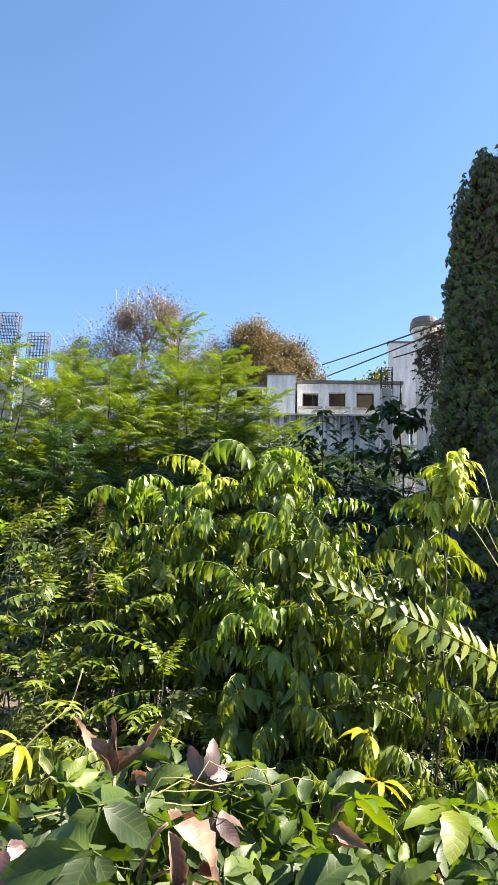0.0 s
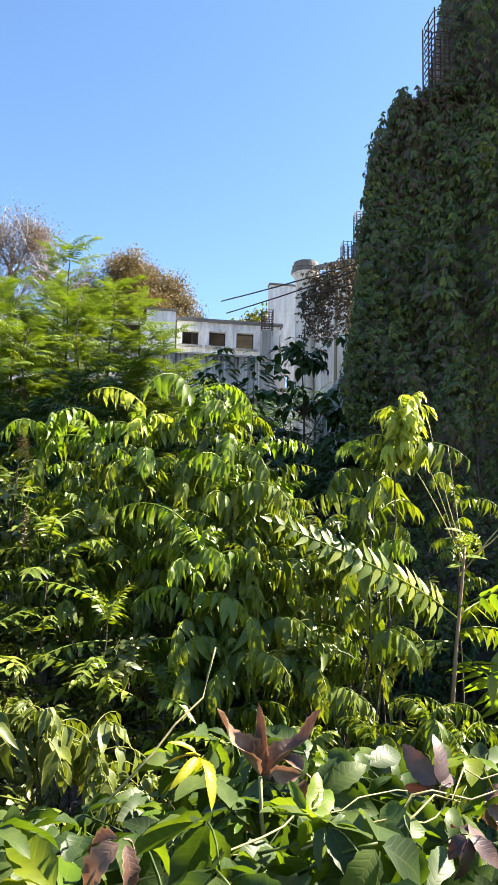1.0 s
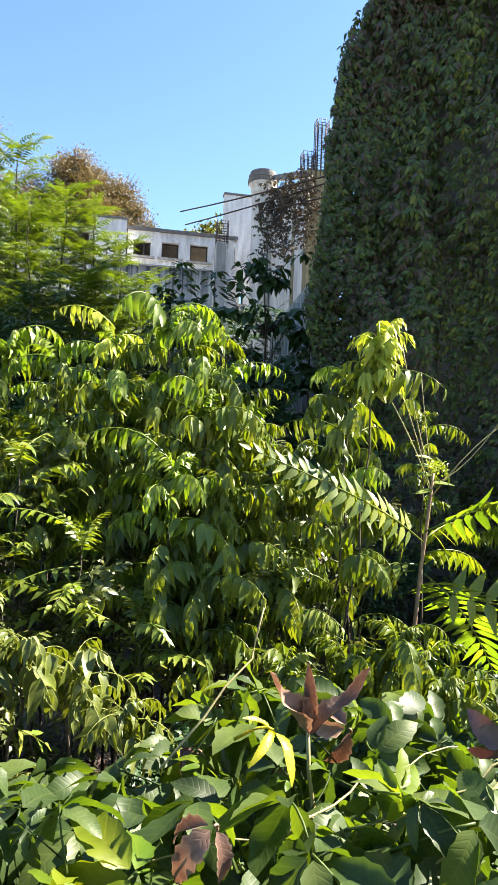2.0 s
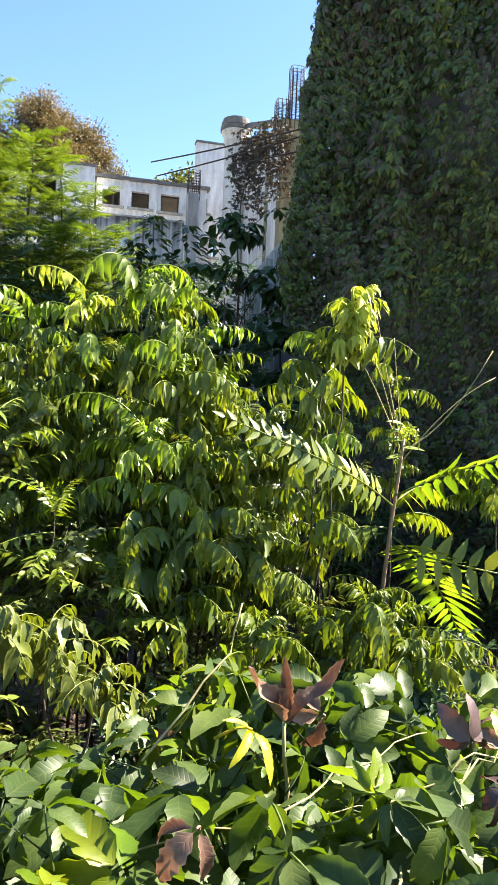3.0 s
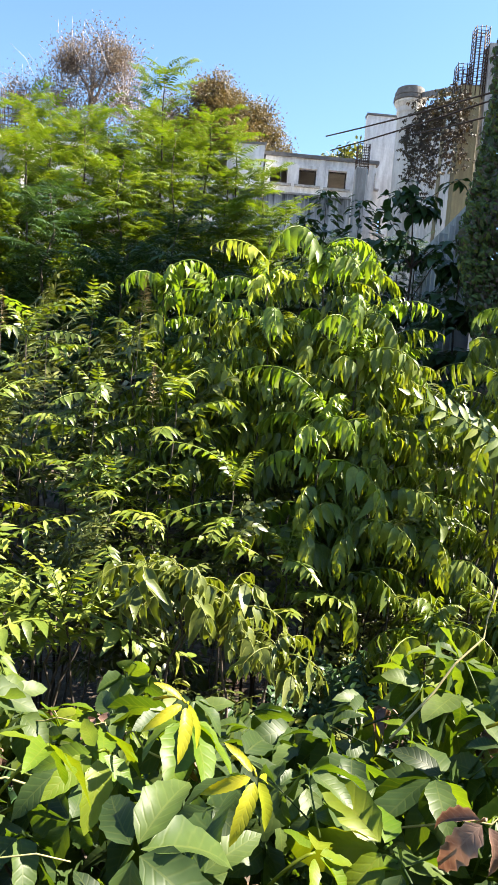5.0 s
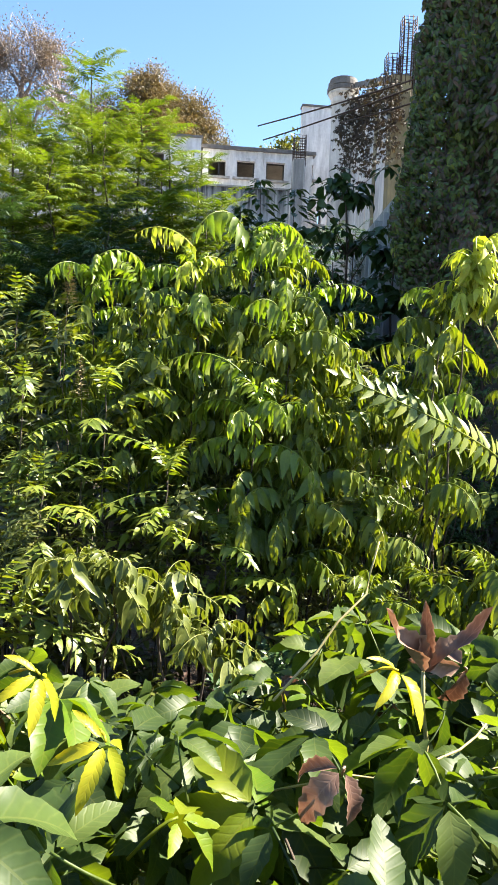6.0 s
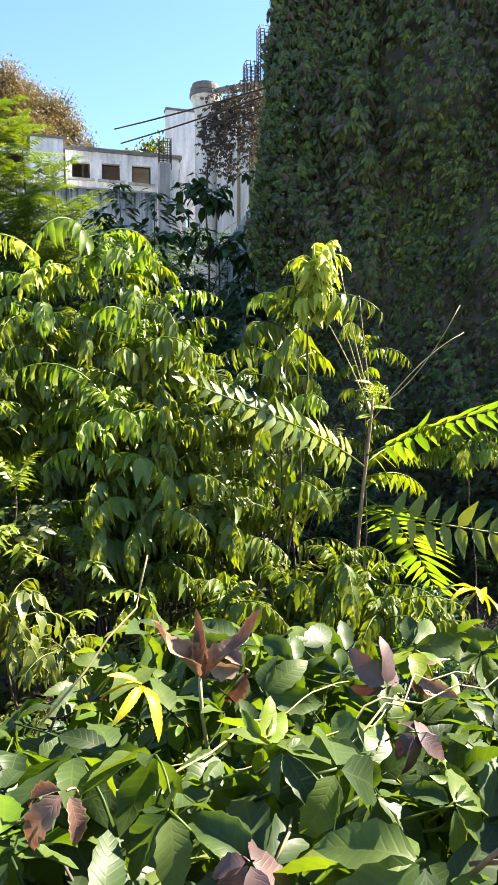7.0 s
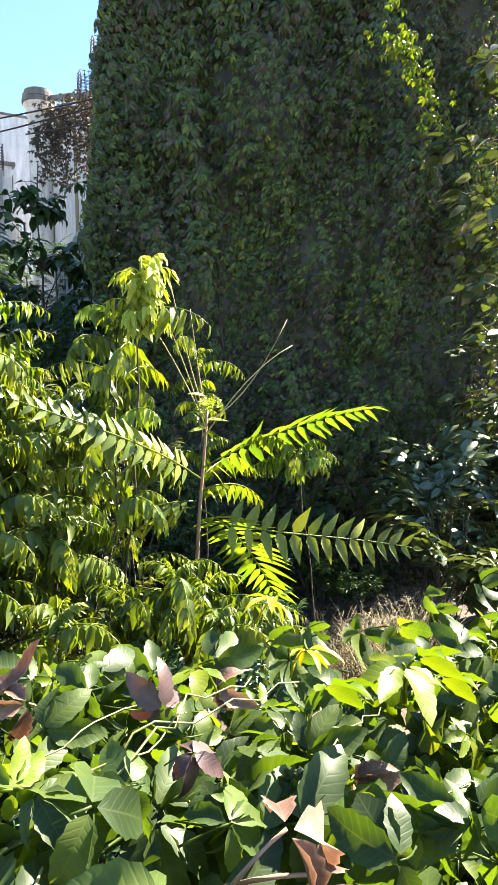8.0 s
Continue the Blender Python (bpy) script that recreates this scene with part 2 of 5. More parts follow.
def plaster(name, base, stain, amount, drip, run=None):
    """Weathered render: vertical rain streaks, blotches and a rough face."""
    m, nt, n, l, bsdf = nodes_of(name)
    streak = noise_node(nt, 4.5, 5, (1, 1, drip), 0.65)
    blot = noise_node(nt, 0.6, 6, (1, 1, 0.6), 0.7)
    fine = noise_node(nt, 9.0, 5)
    k = math_node(nt, "ADD", math_node(nt, "MULTIPLY", streak, 0.75), math_node(nt, "MULTIPLY", blot, 0.5))
    if run:  # dirt that has run down from a top edge: height, length, amount
        pos = n.new("ShaderNodeSeparateXYZ")
        l.new(n.new("ShaderNodeTexCoord").outputs["Object"], pos.inputs["Vector"])
        k = math_node(nt, "ADD", k, math_node(nt, "MULTIPLY", math_node(nt, "DIVIDE", math_node(nt, "SUBTRACT", pos.outputs["Z"], run[0] - run[1]), run[1], True), run[2]))
    col = ramp(nt, k, ((0.46, base), (0.62 - amount, tuple(0.6 * a + 0.4 * b for a, b in zip(base, stain))), (0.86 - amount, stain)))
    col = mixed(nt, "MULTIPLY", 0.5, col, ramp(nt, fine, ((0.3, (0.82, 0.82, 0.84)), (0.7, (1.06, 1.05, 1.03)))))
    l.new(col, bsdf.inputs["Base Color"])
    bsdf.inputs["Roughness"].default_value = 0.92
    bump(nt, fine, 0.5, 0.03, bsdf)
    return m


CREEPER = leaf_material("creeper_leaf", ((0.2, (0.0173, 0.0326, 0.0106)), (0.52, (0.0446, 0.0775, 0.0202)), (0.8, (0.0935, 0.13, 0.0282)), (1.0, (0.201, 0.203, 0.0395))), (2.0, 2.0, 0.22), 0.40, 0.48, 5.0, True, 0.32)
CREEPER_YOUNG = leaf_material("creeper_young_leaf", ((0.1, (0.0512, 0.109, 0.00778)), (0.5, (0.092, 0.145, 0.00778)), (0.8, (0.143, 0.169, 0.00972)), (0.98, (0.194, 0.133, 0.013))), (1.6, 1.5, 0.3), 0.38, 0.45, 6.0, True, 0.3)
CREEPER_DARK = leaf_material("creeper_purple_leaf", ((0.1, (0.0181, 0.00931, 0.0114)), (0.5, (0.0518, 0.0248, 0.0248)), (0.95, (0.125, 0.0673, 0.0518))), (1.5, 0.8, 0.6), 0.15, 0.5, 14.0, True, 0.7)
DEAD = leaf_material("withered_leaf", ((0.1, (0.0517, 0.0249, 0.0175)), (0.45, (0.139, 0.0728, 0.0509)), (0.98, (0.397, 0.273, 0.199))), (1.15, 0.85, 0.65), 0.2, 0.6, 26.0, True, 0.4, (0.42, 0.30, 0.2))
GOLD = leaf_material("golden_leaf", ((0.1, (0.192, 0.224, 0.0096)), (0.5, (0.336, 0.32, 0.0144)), (0.95, (0.44, 0.272, 0.024))), (1.3, 1.15, 0.3), 0.34, 0.45, 14.0, True, 0.3)
AILANTHUS = leaf_material("feather_leaf", ((0.18, (0.0419, 0.0647, 0.0111)), (0.5, (0.106, 0.153, 0.0205)), (0.95, (0.269, 0.286, 0.0474))), (1.6, 1.55, 0.22), 0.34, 0.40, 3.0, True, 0.42)
AILANTHUS_YOUNG = leaf_material("feather_leaf_young", ((0.1, (0.0819, 0.136, 0.014)), (0.5, (0.14, 0.203, 0.0203)), (0.95, (0.25, 0.281, 0.0546))), (1.4, 1.55, 0.32), 0.42, 0.4, 3.0, True, 0.6)
AILANTHUS_PALE = leaf_material("feather_leaf_pale", ((0.1, (0.258, 0.327, 0.0344)), (0.5, (0.387, 0.43, 0.0602)), (0.95, (0.499, 0.499, 0.138))), (1.2, 1.25, 0.4), 0.36, 0.45, 3.0)
BUSH = leaf_material("bush_leaf", ((0.2, (0.0259, 0.0389, 0.00983)), (0.52, (0.0778, 0.0994, 0.0212)), (0.95, (0.191, 0.191, 0.0529))), (1.45, 1.45, 0.36), 0.24, 0.40, 2.6, spec=0.55)
WAXY = leaf_material("waxy_leaf", ((0.1, (0.0273, 0.0406, 0.0172)), (0.5, (0.0585, 0.0819, 0.0312)), (0.95, (0.133, 0.156, 0.0624))), (1.6, 1.6, 0.4), 0.2, 0.33, 2.0, True, 0.9)
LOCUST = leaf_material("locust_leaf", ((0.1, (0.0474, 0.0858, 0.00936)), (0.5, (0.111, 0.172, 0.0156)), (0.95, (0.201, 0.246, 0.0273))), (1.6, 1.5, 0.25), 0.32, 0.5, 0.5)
# shade put into the leaf colour, for plants in dim places
SHADED_LEAF = leaf_material("shade_toned_leaf", ((0.1, (0.022, 0.052, 0.020)), (0.5, (0.036, 0.078, 0.026)), (0.95, (0.055, 0.10, 0.03))), (1.5, 1.5, 0.5), 0.25, 0.42, 1.2)
IVY = leaf_material("wall_creeper_leaf", ((0.14, (0.0925, 0.0748, 0.069)), (0.3, (0.0582, 0.0665, 0.0392)), (0.46, (0.0493, 0.0954, 0.0344)), (0.75, (0.0806, 0.139, 0.036)), (0.98, (0.195, 0.219, 0.0352))), (1.7, 1.5, 0.4), 0.24, 0.44, 0.9, spec=0.35, vary=0.75)
RUST_LEAF = leaf_material("dry_creeper_leaf", ((0.1, (0.0248, 0.0193, 0.012)), (0.5, (0.0465, 0.033, 0.018)), (0.95, (0.0682, 0.066, 0.024))), (1.4, 1.1, 0.5), 0.25, 0.6, 1.0)
AUTUMN = leaf_material("autumn_leaf", ((0.1, (0.0713, 0.0735, 0.0263)), (0.45, (0.112, 0.096, 0.045)), (0.95, (0.173, 0.12, 0.0713))), (1.3, 1.15, 0.6), 0.32, 0.6, 0.3)
THIN_AUTUMN = leaf_material("thin_autumn_leaf", ((0.1, (0.0901, 0.08, 0.0704)), (0.5, (0.155, 0.127, 0.117)), (0.95, (0.219, 0.167, 0.133))), (1.3, 1.1, 0.7), 0.32, 0.7, 0.4)
FAR_GREEN = leaf_material("far_green_leaf", ((0.1, (0.0525, 0.075, 0.015)), (0.95, (0.15, 0.15, 0.0375))), (1.5, 1.4, 0.4), 0.32, 0.6, 0.4)
STRAW = rough_material("dry_grass", ((0.3, (0.16, 0.13, 0.06)), (0.7, (0.34, 0.29, 0.16))), 8.0, roughness=0.8)
BARK = rough_material("bark", ((0.3, (0.035, 0.026, 0.02)), (0.7, (0.095, 0.072, 0.055))), 6.0, (1, 1, 0.3), depth=0.004)
PINK_BARK = rough_material("young_bark", ((0.3, (0.20, 0.12, 0.075)), (0.7, (0.36, 0.24, 0.16))), 10.0, (1, 1, 0.3), roughness=0.65, depth=0.002)
PALE_BARK = rough_material("pale_bark", ((0.3, (0.22, 0.19, 0.18)), (0.7, (0.42, 0.38, 0.36))), 1.0, (1, 1, 0.3), depth=0.02)
STALK = rough_material("green_stalk", ((0.3, (0.20, 0.21, 0.07)), (0.7, (0.36, 0.28, 0.13))), 14.0, roughness=0.55, depth=0.002)
SOIL = rough_material("leaf_litter_soil", ((0.3, (0.035, 0.026, 0.018)), (0.55, (0.085, 0.06, 0.04)), (0.75, (0.17, 0.12, 0.075))), 2.5, depth=0.05, fine=22.0)
WHITEWASH = plaster("weathered_white_render", (0.86, 0.85, 0.84), (0.34, 0.33, 0.32), -0.03, 0.16)
STAINED = plaster("rain_stained_concrete", (0.82, 0.81, 0.77), (0.05, 0.05, 0.048), 0.02, 0.04, (10.42, 1.2, 0.16))
# tower core coloured dark so gaps between the leaves look shaded
SHADED_CORE = plaster("gap_shade_concrete", (0.12, 0.115, 0.10), (0.045, 0.045, 0.04), 0.04, 0.3)
EDGED = leaf_material("yellow_edged_leaf", ((0.1, (0.0535, 0.0769, 0.0121)), (0.5, (0.1, 0.127, 0.0187)), (0.95, (0.187, 0.194, 0.0334))), (1.5, 1.5, 0.3), 0.32, 0.42, 4.0, True, 0.5, (0.42, 0.43, 0.12))
CREAM = plaster("cream_render", (0.80, 0.77, 0.72), (0.36, 0.34, 0.31), 0.0, 0.12)
OCHRE = plaster("ochre_stained_concrete", (0.34, 0.29, 0.15), (0.17, 0.14, 0.08), 0.05, 0.2)
CONCRETE = plaster("grey_concrete", (0.50, 0.49, 0.46), (0.18, 0.17, 0.16), 0.04, 0.12)
RIBBED = plaster("pale_ribbed_concrete", (0.48, 0.49, 0.50), (0.14, 0.14, 0.14), 0.04, 0.08)
DARKCONC = plaster("dark_coping", (0.24, 0.23, 0.22), (0.09, 0.085, 0.08), 0.06, 1.0)
RUST = rough_material("rusty_steel", ((0.3, (0.045, 0.028, 0.022)), (0.7, (0.12, 0.07, 0.05))), 20.0, roughness=0.75, depth=0.002, metal=0.3)
FRAME = rough_material("dark_window_frame", ((0.3, (0.03, 0.028, 0.026)), (0.7, (0.06, 0.052, 0.048))), 8.0, roughness=0.7)
DARKROOM = rough_material("dim_room_wall", ((0.3, (0.13, 0.12, 0.105)), (0.7, (0.24, 0.225, 0.20))), 1.0)

# ---- ground ----
rng = np.random.default_rng(5)


def ground_z(x, y):
    fall = -0.95 * min(1.0, max(0.0, (y - 1.2) / 4.0))
    return fall + 0.05 * math.sin(1.7 * x + 0.6) * math.cos(1.3 * y) if abs(x) < 40 and abs(y) < 60 else fall


def build_ground():
    xs = [-2000, -400, -90] + list(np.linspace(-30, 30, 61)) + [90, 400, 2000]
    ys = [-2000, -300, -40] + list(np.linspace(-8, 40, 49)) + [90, 400, 2500]
    geo = Geo()
    v = [(x, y, ground_z(x, y)) for y in ys for x in xs]
    nx = len(xs)
    f = [(j * nx + i, j * nx + i + 1, (j + 1) * nx + i + 1, (j + 1) * nx + i) for j in range(len(ys) - 1) for i in range(nx - 1)]
    geo.add(v, f)
    lone("ground", geo, SOIL, "dark soil under the bushes, strewn with dead leaves", "ground", "", "structure", True)


build_ground()

# ---- unfinished building beyond the garden ----


def pierced(geo, x0, x1, y0, y1, z0, z1, holes):
    """A wall across x with openings (xa, xb, za, zb) right through it."""
    xs = sorted({x0, x1, *[h[0] for h in holes], *[h[1] for h in holes]})
    zs = sorted({z0, z1, *[h[2] for h in holes], *[h[3] for h in holes]})
    for a, b in zip(xs, xs[1:]):
        for c, d in zip(zs, zs[1:]):
            if not any(h[0] <= a and b <= h[1] and h[2] <= c and d <= h[3] for h in holes):
                box(geo, a, b, y0, y1, c, d)


def window_part(house, x0, x1, y, z0, z1, cross=True):
    """An empty window: surround, sill and a dark frame left in the opening."""
    g = Geo()
    for a, b, c, d in ((x0 - 0.14, x0, z0, z1 + 0.14), (x1, x1 + 0.14, z0, z1 + 0.14), (x0, x1, z1, z1 + 0.14)):
        box(g, a, b, y - 0.07, y - 0.001, c, d)
    w = part("window", g, WHITEWASH, house)
    g = Geo()
    box(g, x0 - 0.2, x1 + 0.2, y - 0.16, y - 0.001, z0 - 0.1, z0)
    part("sill", g, CONCRETE, w)
    g = Geo()
    for a, b, c, d in ((x0, x0 + 0.06, z0, z1), (x1 - 0.06, x1, z0, z1), (x0 + 0.06, x1 - 0.06, z1 - 0.06, z1), (x0 + 0.06, x1 - 0.06, z0, z0 + 0.06)):
        box(g, a, b, y + 0.2, y + 0.27, c, d)
    if cross:
        m = x0 + (x1 - x0) * 0.62
        box(g, m - 0.03, m + 0.03, y + 0.2, y + 0.27, z0 + 0.06, z1 - 0.06)
    part("frame", g, FRAME, w)


def rebar_cage(owner, x0, x1, y0, y1, z0, z1, nx, ny, rows, rad=0.016, lean=0.0):
    """Upright bars held by closed stirrups, as they stand out of an unfinished column."""
    place = lambda x, y, z: (x + lean * (z - z0), y, z)
    cols = [(x0 + (x1 - x0) * i / (nx - 1), y) for i in range(nx) for y in (y0, y1)]
    cols += [(x, y0 + (y1 - y0) * j / (ny - 1)) for j in range(1, ny - 1) for x in (x0, x1)]
    r2 = np.random.default_rng(int(abs(x0) * 100))
    for x, y in cols:
        g = Geo()
        top = z1 + r2.uniform(-0.06, 0.02)
        tube(g, [place(x, y, z0 - 0.3), place(x, y, (z0 + z1) / 2), place(x, y, top)], rad, rad, 5)
        part("bar", g, RUST, owner, smooth=True)
    for k in range(rows):
        z = z0 + (z1 - z0) * (k + 0.6) / rows + r2.normal(0, 0.01)
        g = Geo()
        c = min(x1 - x0, y1 - y0) * 0.12
        ring = [(x0 + c, y0), (x1 - c, y0), (x1, y0 + c), (x1, y1 - c), (x1 - c, y1), (x0 + c, y1), (x0, y1 - c), (x0, y0 + c), (x0 + c, y0), (x0 + 2 * c, y0)]
        tube(g, [place(x, y, z) for x, y in ring], rad * 0.7, rad * 0.7, 4)
        part("stirrup", g, RUST, owner, smooth=True)


def build_house():
    house = thing("house", (3, 34, -1), "unfinished white rendered building with empty windows and rain streaks", "building")
    y0, y1 = 34.2, 34.55
    holes = [(0.88, 1.72, 11.24, 11.98), (2.26, 3.12, 11.24, 12.02), (3.68, 4.59, 11.2, 12.05)]
    g = Geo()
    pierced(g, 0.6, 5.95, y0, y1, -1.0, 12.5, holes)
    part("wall", g, WHITEWASH, house)
    for h in holes:
        window_part(house, h[0], h[1], y0, h[2], h[3], h[0] < 1)
    g = Geo()
    box(g, 0.5, 6.1, y0 - 0.14, y1 + 0.1, 12.5, 12.6)
    box(g, 0.5, 6.1, y0 - 0.08, y1 + 0.1, 12.6, 12.68)
    part("coping", g, DARKCONC, house)
    for x in (1.98, 3.38, 4.85):  # flat piers between the windows
        g = Geo()
        box(g, x - 0.13, x + 0.13, y0 - 0.05, y0 - 0.001, 10.55, 12.5)
        part("pier", g, WHITEWASH, house)
    # stout corner pier, and the wing beyond it
    g = Geo()
    box(g, -0.95, 0.5, 33.5, 34.9, -1, 12.72)
    part("corner_pier", g, WHITEWASH, house, "white rendered corner pier")
    g = Geo()
    box(g, -1.02, 0.57, 33.43, 34.97, 12.72, 12.82)
    part("pier_cap", g, DARKCONC, house)
    wing = [(-2.6, -1.25, 11.4, 12.2), (-4.8, -3.4, 11.4, 12.2), (-7.2, -5.8, 11.4, 12.2), (-9.6, -8.2, 11.4, 12.2)]
    g = Geo()
    pierced(g, -14.5, -0.95, 34.3, 34.6, -1, 12.3, wing)
    part("wall", g, WHITEWASH, house)
    for h in wing:
        window_part(house, h[0], h[1], 34.3, h[2], h[3], False)
    g = Geo()
    box(g, -14.6, -1.02, 34.2, 34.7, 12.3, 12.42)
    part("coping", g, DARKCONC, house)
    # terrace wall below the windows
    g = Geo()
    box(g, -14.5, 4.68, 32.9, 33.2, -1, 10.42)
    part("terrace_wall", g, STAINED, house, "grey terrace wall with black rain streaks")
    g = Geo()
    box(g, -14.5, 4.68, 32.84, 33.26, 10.42, 10.5)
    part("terrace_coping", g, CONCRETE, house)
    g = Geo()
    box(g, -14.5, 4.68, 33.2, 34.2, 9.0, 9.2)
    part("terrace_floor", g, CONCRETE, house)
    g = Geo()
    box(g, -14.5, 6.0, 31.6, 32.9, 8.1, 8.35)
    part("ledge", g, CONCRETE, house)
    # inner walls and roof, added and toned dark so the rooms look unlit
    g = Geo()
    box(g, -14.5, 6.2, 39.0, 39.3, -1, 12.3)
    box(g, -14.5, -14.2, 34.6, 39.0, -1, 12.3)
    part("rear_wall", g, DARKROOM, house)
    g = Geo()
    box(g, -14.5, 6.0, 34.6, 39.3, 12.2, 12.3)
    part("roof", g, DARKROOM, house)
    # slab added to stop brown light bouncing up from the soil
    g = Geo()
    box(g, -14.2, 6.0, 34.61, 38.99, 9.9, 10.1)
    part("bounce_block_floor", g, DARKROOM, house)
    # column stump with a cage on it
    g = Geo()
    box(g, 4.72, 5.2, 32.3, 32.8, -1, 11.72)
    part("column", g, CONCRETE, house, "bare grey concrete column")
    # narrow white strip up the column's right edge
    g = Geo()
    box(g, 5.2, 5.3, 32.42, 32.6, 8.9, 11.72)
    part("white_edge_strip", g, WHITEWASH, house)
    cage = hang("rebar_cage", None, house)
    rebar_cage(cage, 4.74, 5.28, 32.32, 32.78, 11.72, 12.84, 4, 3, 9)
    # taller stair block
    g = Geo()
    pierced(g, 5.66, 9.0, 36.0, 36.35, -1, 15.5, [(6.0, 6.33, 11.88, 12.64), (6.62, 6.83, 9.66, 10.43)])
    box(g, 5.7, 6.0, 36.35, 36.7, -1, 15.5)
    part("stair_block", g, WHITEWASH, house, "tall plain white stair block")
    window_part(house, 6.0, 6.33, 36.0, 11.88, 12.64, False)
    window_part(house, 6.62, 6.83, 36.0, 9.66, 10.43, False)
    g = Geo()
    box(g, 5.62, 9.0, 35.94, 36.5, 15.5, 15.6)
    part("block_coping", g, DARKCONC, house)
    # round corner column with moulded capital
    def drum(rows, material, name, label=""):
        g = Geo()
        n = 28
        v = [(6.95 + r * math.cos(2 * math.pi * k / n), 32.6 + r * math.sin(2 * math.pi * k / n), z) for r, z in rows for k in range(n)]
        f = [(i * n + k, i * n + (k + 1) % n, (i + 1) * n + (k + 1) % n, (i + 1) * n + k) for i in range(len(rows) - 1) for k in range(n)]
        f.append(tuple((len(rows) - 1) * n + k for k in range(n)))
        g.add(v, f)
        return part(name, g, material, house, label)
    drum([(0.52, -1), (0.5, 14.3)], CREAM, "round_column", "cream rendered round column")
    drum([(0.5, 14.3), (0.56, 14.38), (0.56, 14.44), (0.56, 14.58), (0.64, 14.72), (0.68, 14.76), (0.68, 14.86)], CREAM, "capital")
    drum([(0.68, 14.86), (0.74, 14.88), (0.74, 15.04), (0.66, 15.07), (0.70, 15.1), (0.70, 15.26), (0.63, 15.29), (0.63, 15.42)], DARKCONC, "capital_band")
    # wall that comes forward from the column to the tall posts
    def slant(name, material, x0, y0, x1, y1, za, zb0, zb1, thick, label="", deep=0.0):
        g = Geo()
        d = unit((y1 - y0, -(x1 - x0), 0)) * thick
        a, b = np.array((x0, y0, 0)), np.array((x1, y1, 0))
        v = []
        for p, zt in ((a, zb0), (b, zb1)):
            for q in (p, p + d):
                v += [(q[0], q[1], zt - deep if deep else za), (q[0], q[1], zt)]
        g.add(v, [(0, 1, 5, 4), (2, 6, 7, 3), (1, 3, 7, 5), (0, 4, 6, 2), (0, 2, 3, 1), (4, 5, 7, 6)])
        return part(name, g, material, house, label)
    slant("side_wall", CREAM, 7.46, 33.4, 6.98, 24.3, -1, 14.9, 12.0, -0.3, "cream side wall with peeling render")
    slant("side_coping", DARKCONC, 7.33, 32.0, 6.9, 24.25, 0, 15.15, 12.25, -0.5, "", 0.24)
    for x, y, top, mat, w in ((6.75, 24.0, 12.1, OCHRE, 0.62), (7.5, 23.9, 13.5, CONCRETE, 0.55)):
        g = Geo()
        box(g, x, x + w, y, y + 0.5, -1, top)
        part("post", g, mat, house, "ochre stained concrete post" if mat is OCHRE else "tall grey concrete post")
    for k in range(4):
        g = Geo()
        box(g, 7.02 + 0.07 * k, 7.12 + 0.07 * k, 25.4 + 1.6 * k, 25.8 + 1.6 * k, -1, 12.1 + 0.55 * k)
        part("buttress", g, (CREAM, OCHRE, CREAM, CREAM)[k], house)
    cage = hang("rebar_cage", None, house)
    rebar_cage(cage, 6.52, 6.98, 24.0, 24.4, 12.05, 12.82, 4, 3, 7)
    cage = hang("rebar_cage", None, house)
    rebar_cage(cage, 7.02, 7.48, 24.0, 24.4, 12.1, 14.1, 4, 3, 16)
    # columns with cages at the far end of the wing
    for x, top in ((-13.9, 14.66), (-12.37, 13.63), (-10.65, 12.82)):
        g = Geo()
        box(g, x, x + 0.95, 30, 30.5, -1, top - 2.2)
        part("column", g, CONCRETE, house)
        cage = hang("rebar_cage", None, house)
        rebar_cage(cage, x, x + 0.95, 30, 30.5, top - 2.2, top, 7, 3, 13)


build_house()

# ---- concrete tower under creeper ----
TA, TB = np.array((2.62, 8.0, 0)), np.array((7.7, 6.5, 0))
ALONG = unit(TB - TA)
OUT = unit(np.array((ALONG[1], -ALONG[0], 0)))  # towards the garden path


def face_at(u, z, off):
    p = TA + ALONG * u + OUT * off
    return np.array((p[0], p[1], z))


def build_tower():
    tower = thing("concrete_tower", (5, 8, -1), "bare concrete tower wrapped in creeper, steel bars standing out", "tower")

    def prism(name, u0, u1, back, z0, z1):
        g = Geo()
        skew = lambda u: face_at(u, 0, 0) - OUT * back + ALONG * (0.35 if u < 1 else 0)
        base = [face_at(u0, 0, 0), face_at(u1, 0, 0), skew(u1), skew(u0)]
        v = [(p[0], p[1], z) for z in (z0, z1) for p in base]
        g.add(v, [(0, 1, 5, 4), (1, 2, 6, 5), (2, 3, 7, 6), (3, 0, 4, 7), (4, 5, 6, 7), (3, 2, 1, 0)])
        part(name, g, SHADED_CORE, tower)

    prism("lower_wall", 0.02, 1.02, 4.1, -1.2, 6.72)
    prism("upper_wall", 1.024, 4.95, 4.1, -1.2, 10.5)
    cage = hang("rebar_cage", None, tower)
    rebar_cage(cage, 3.2, 3.58, 7.75, 8.15, 7.1, 8.5, 4, 3, 15, 0.011)
    for (a, b) in (((2.95, 7.96, 5.24), (0.864, 11.82, 5.695)), ((2.95, 7.96, 5.19), (0.962, 11.82, 5.477)), ((2.9, 8.0, 4.98), (1.967, 10.5, 5.363))):
        g = Geo()
        tube(g, bow(a, b, -0.03, rng, 5), 0.012, 0.011, 6)
        part("bar", g, RUST, tower, "bent steel bar reaching out of the wall", True)


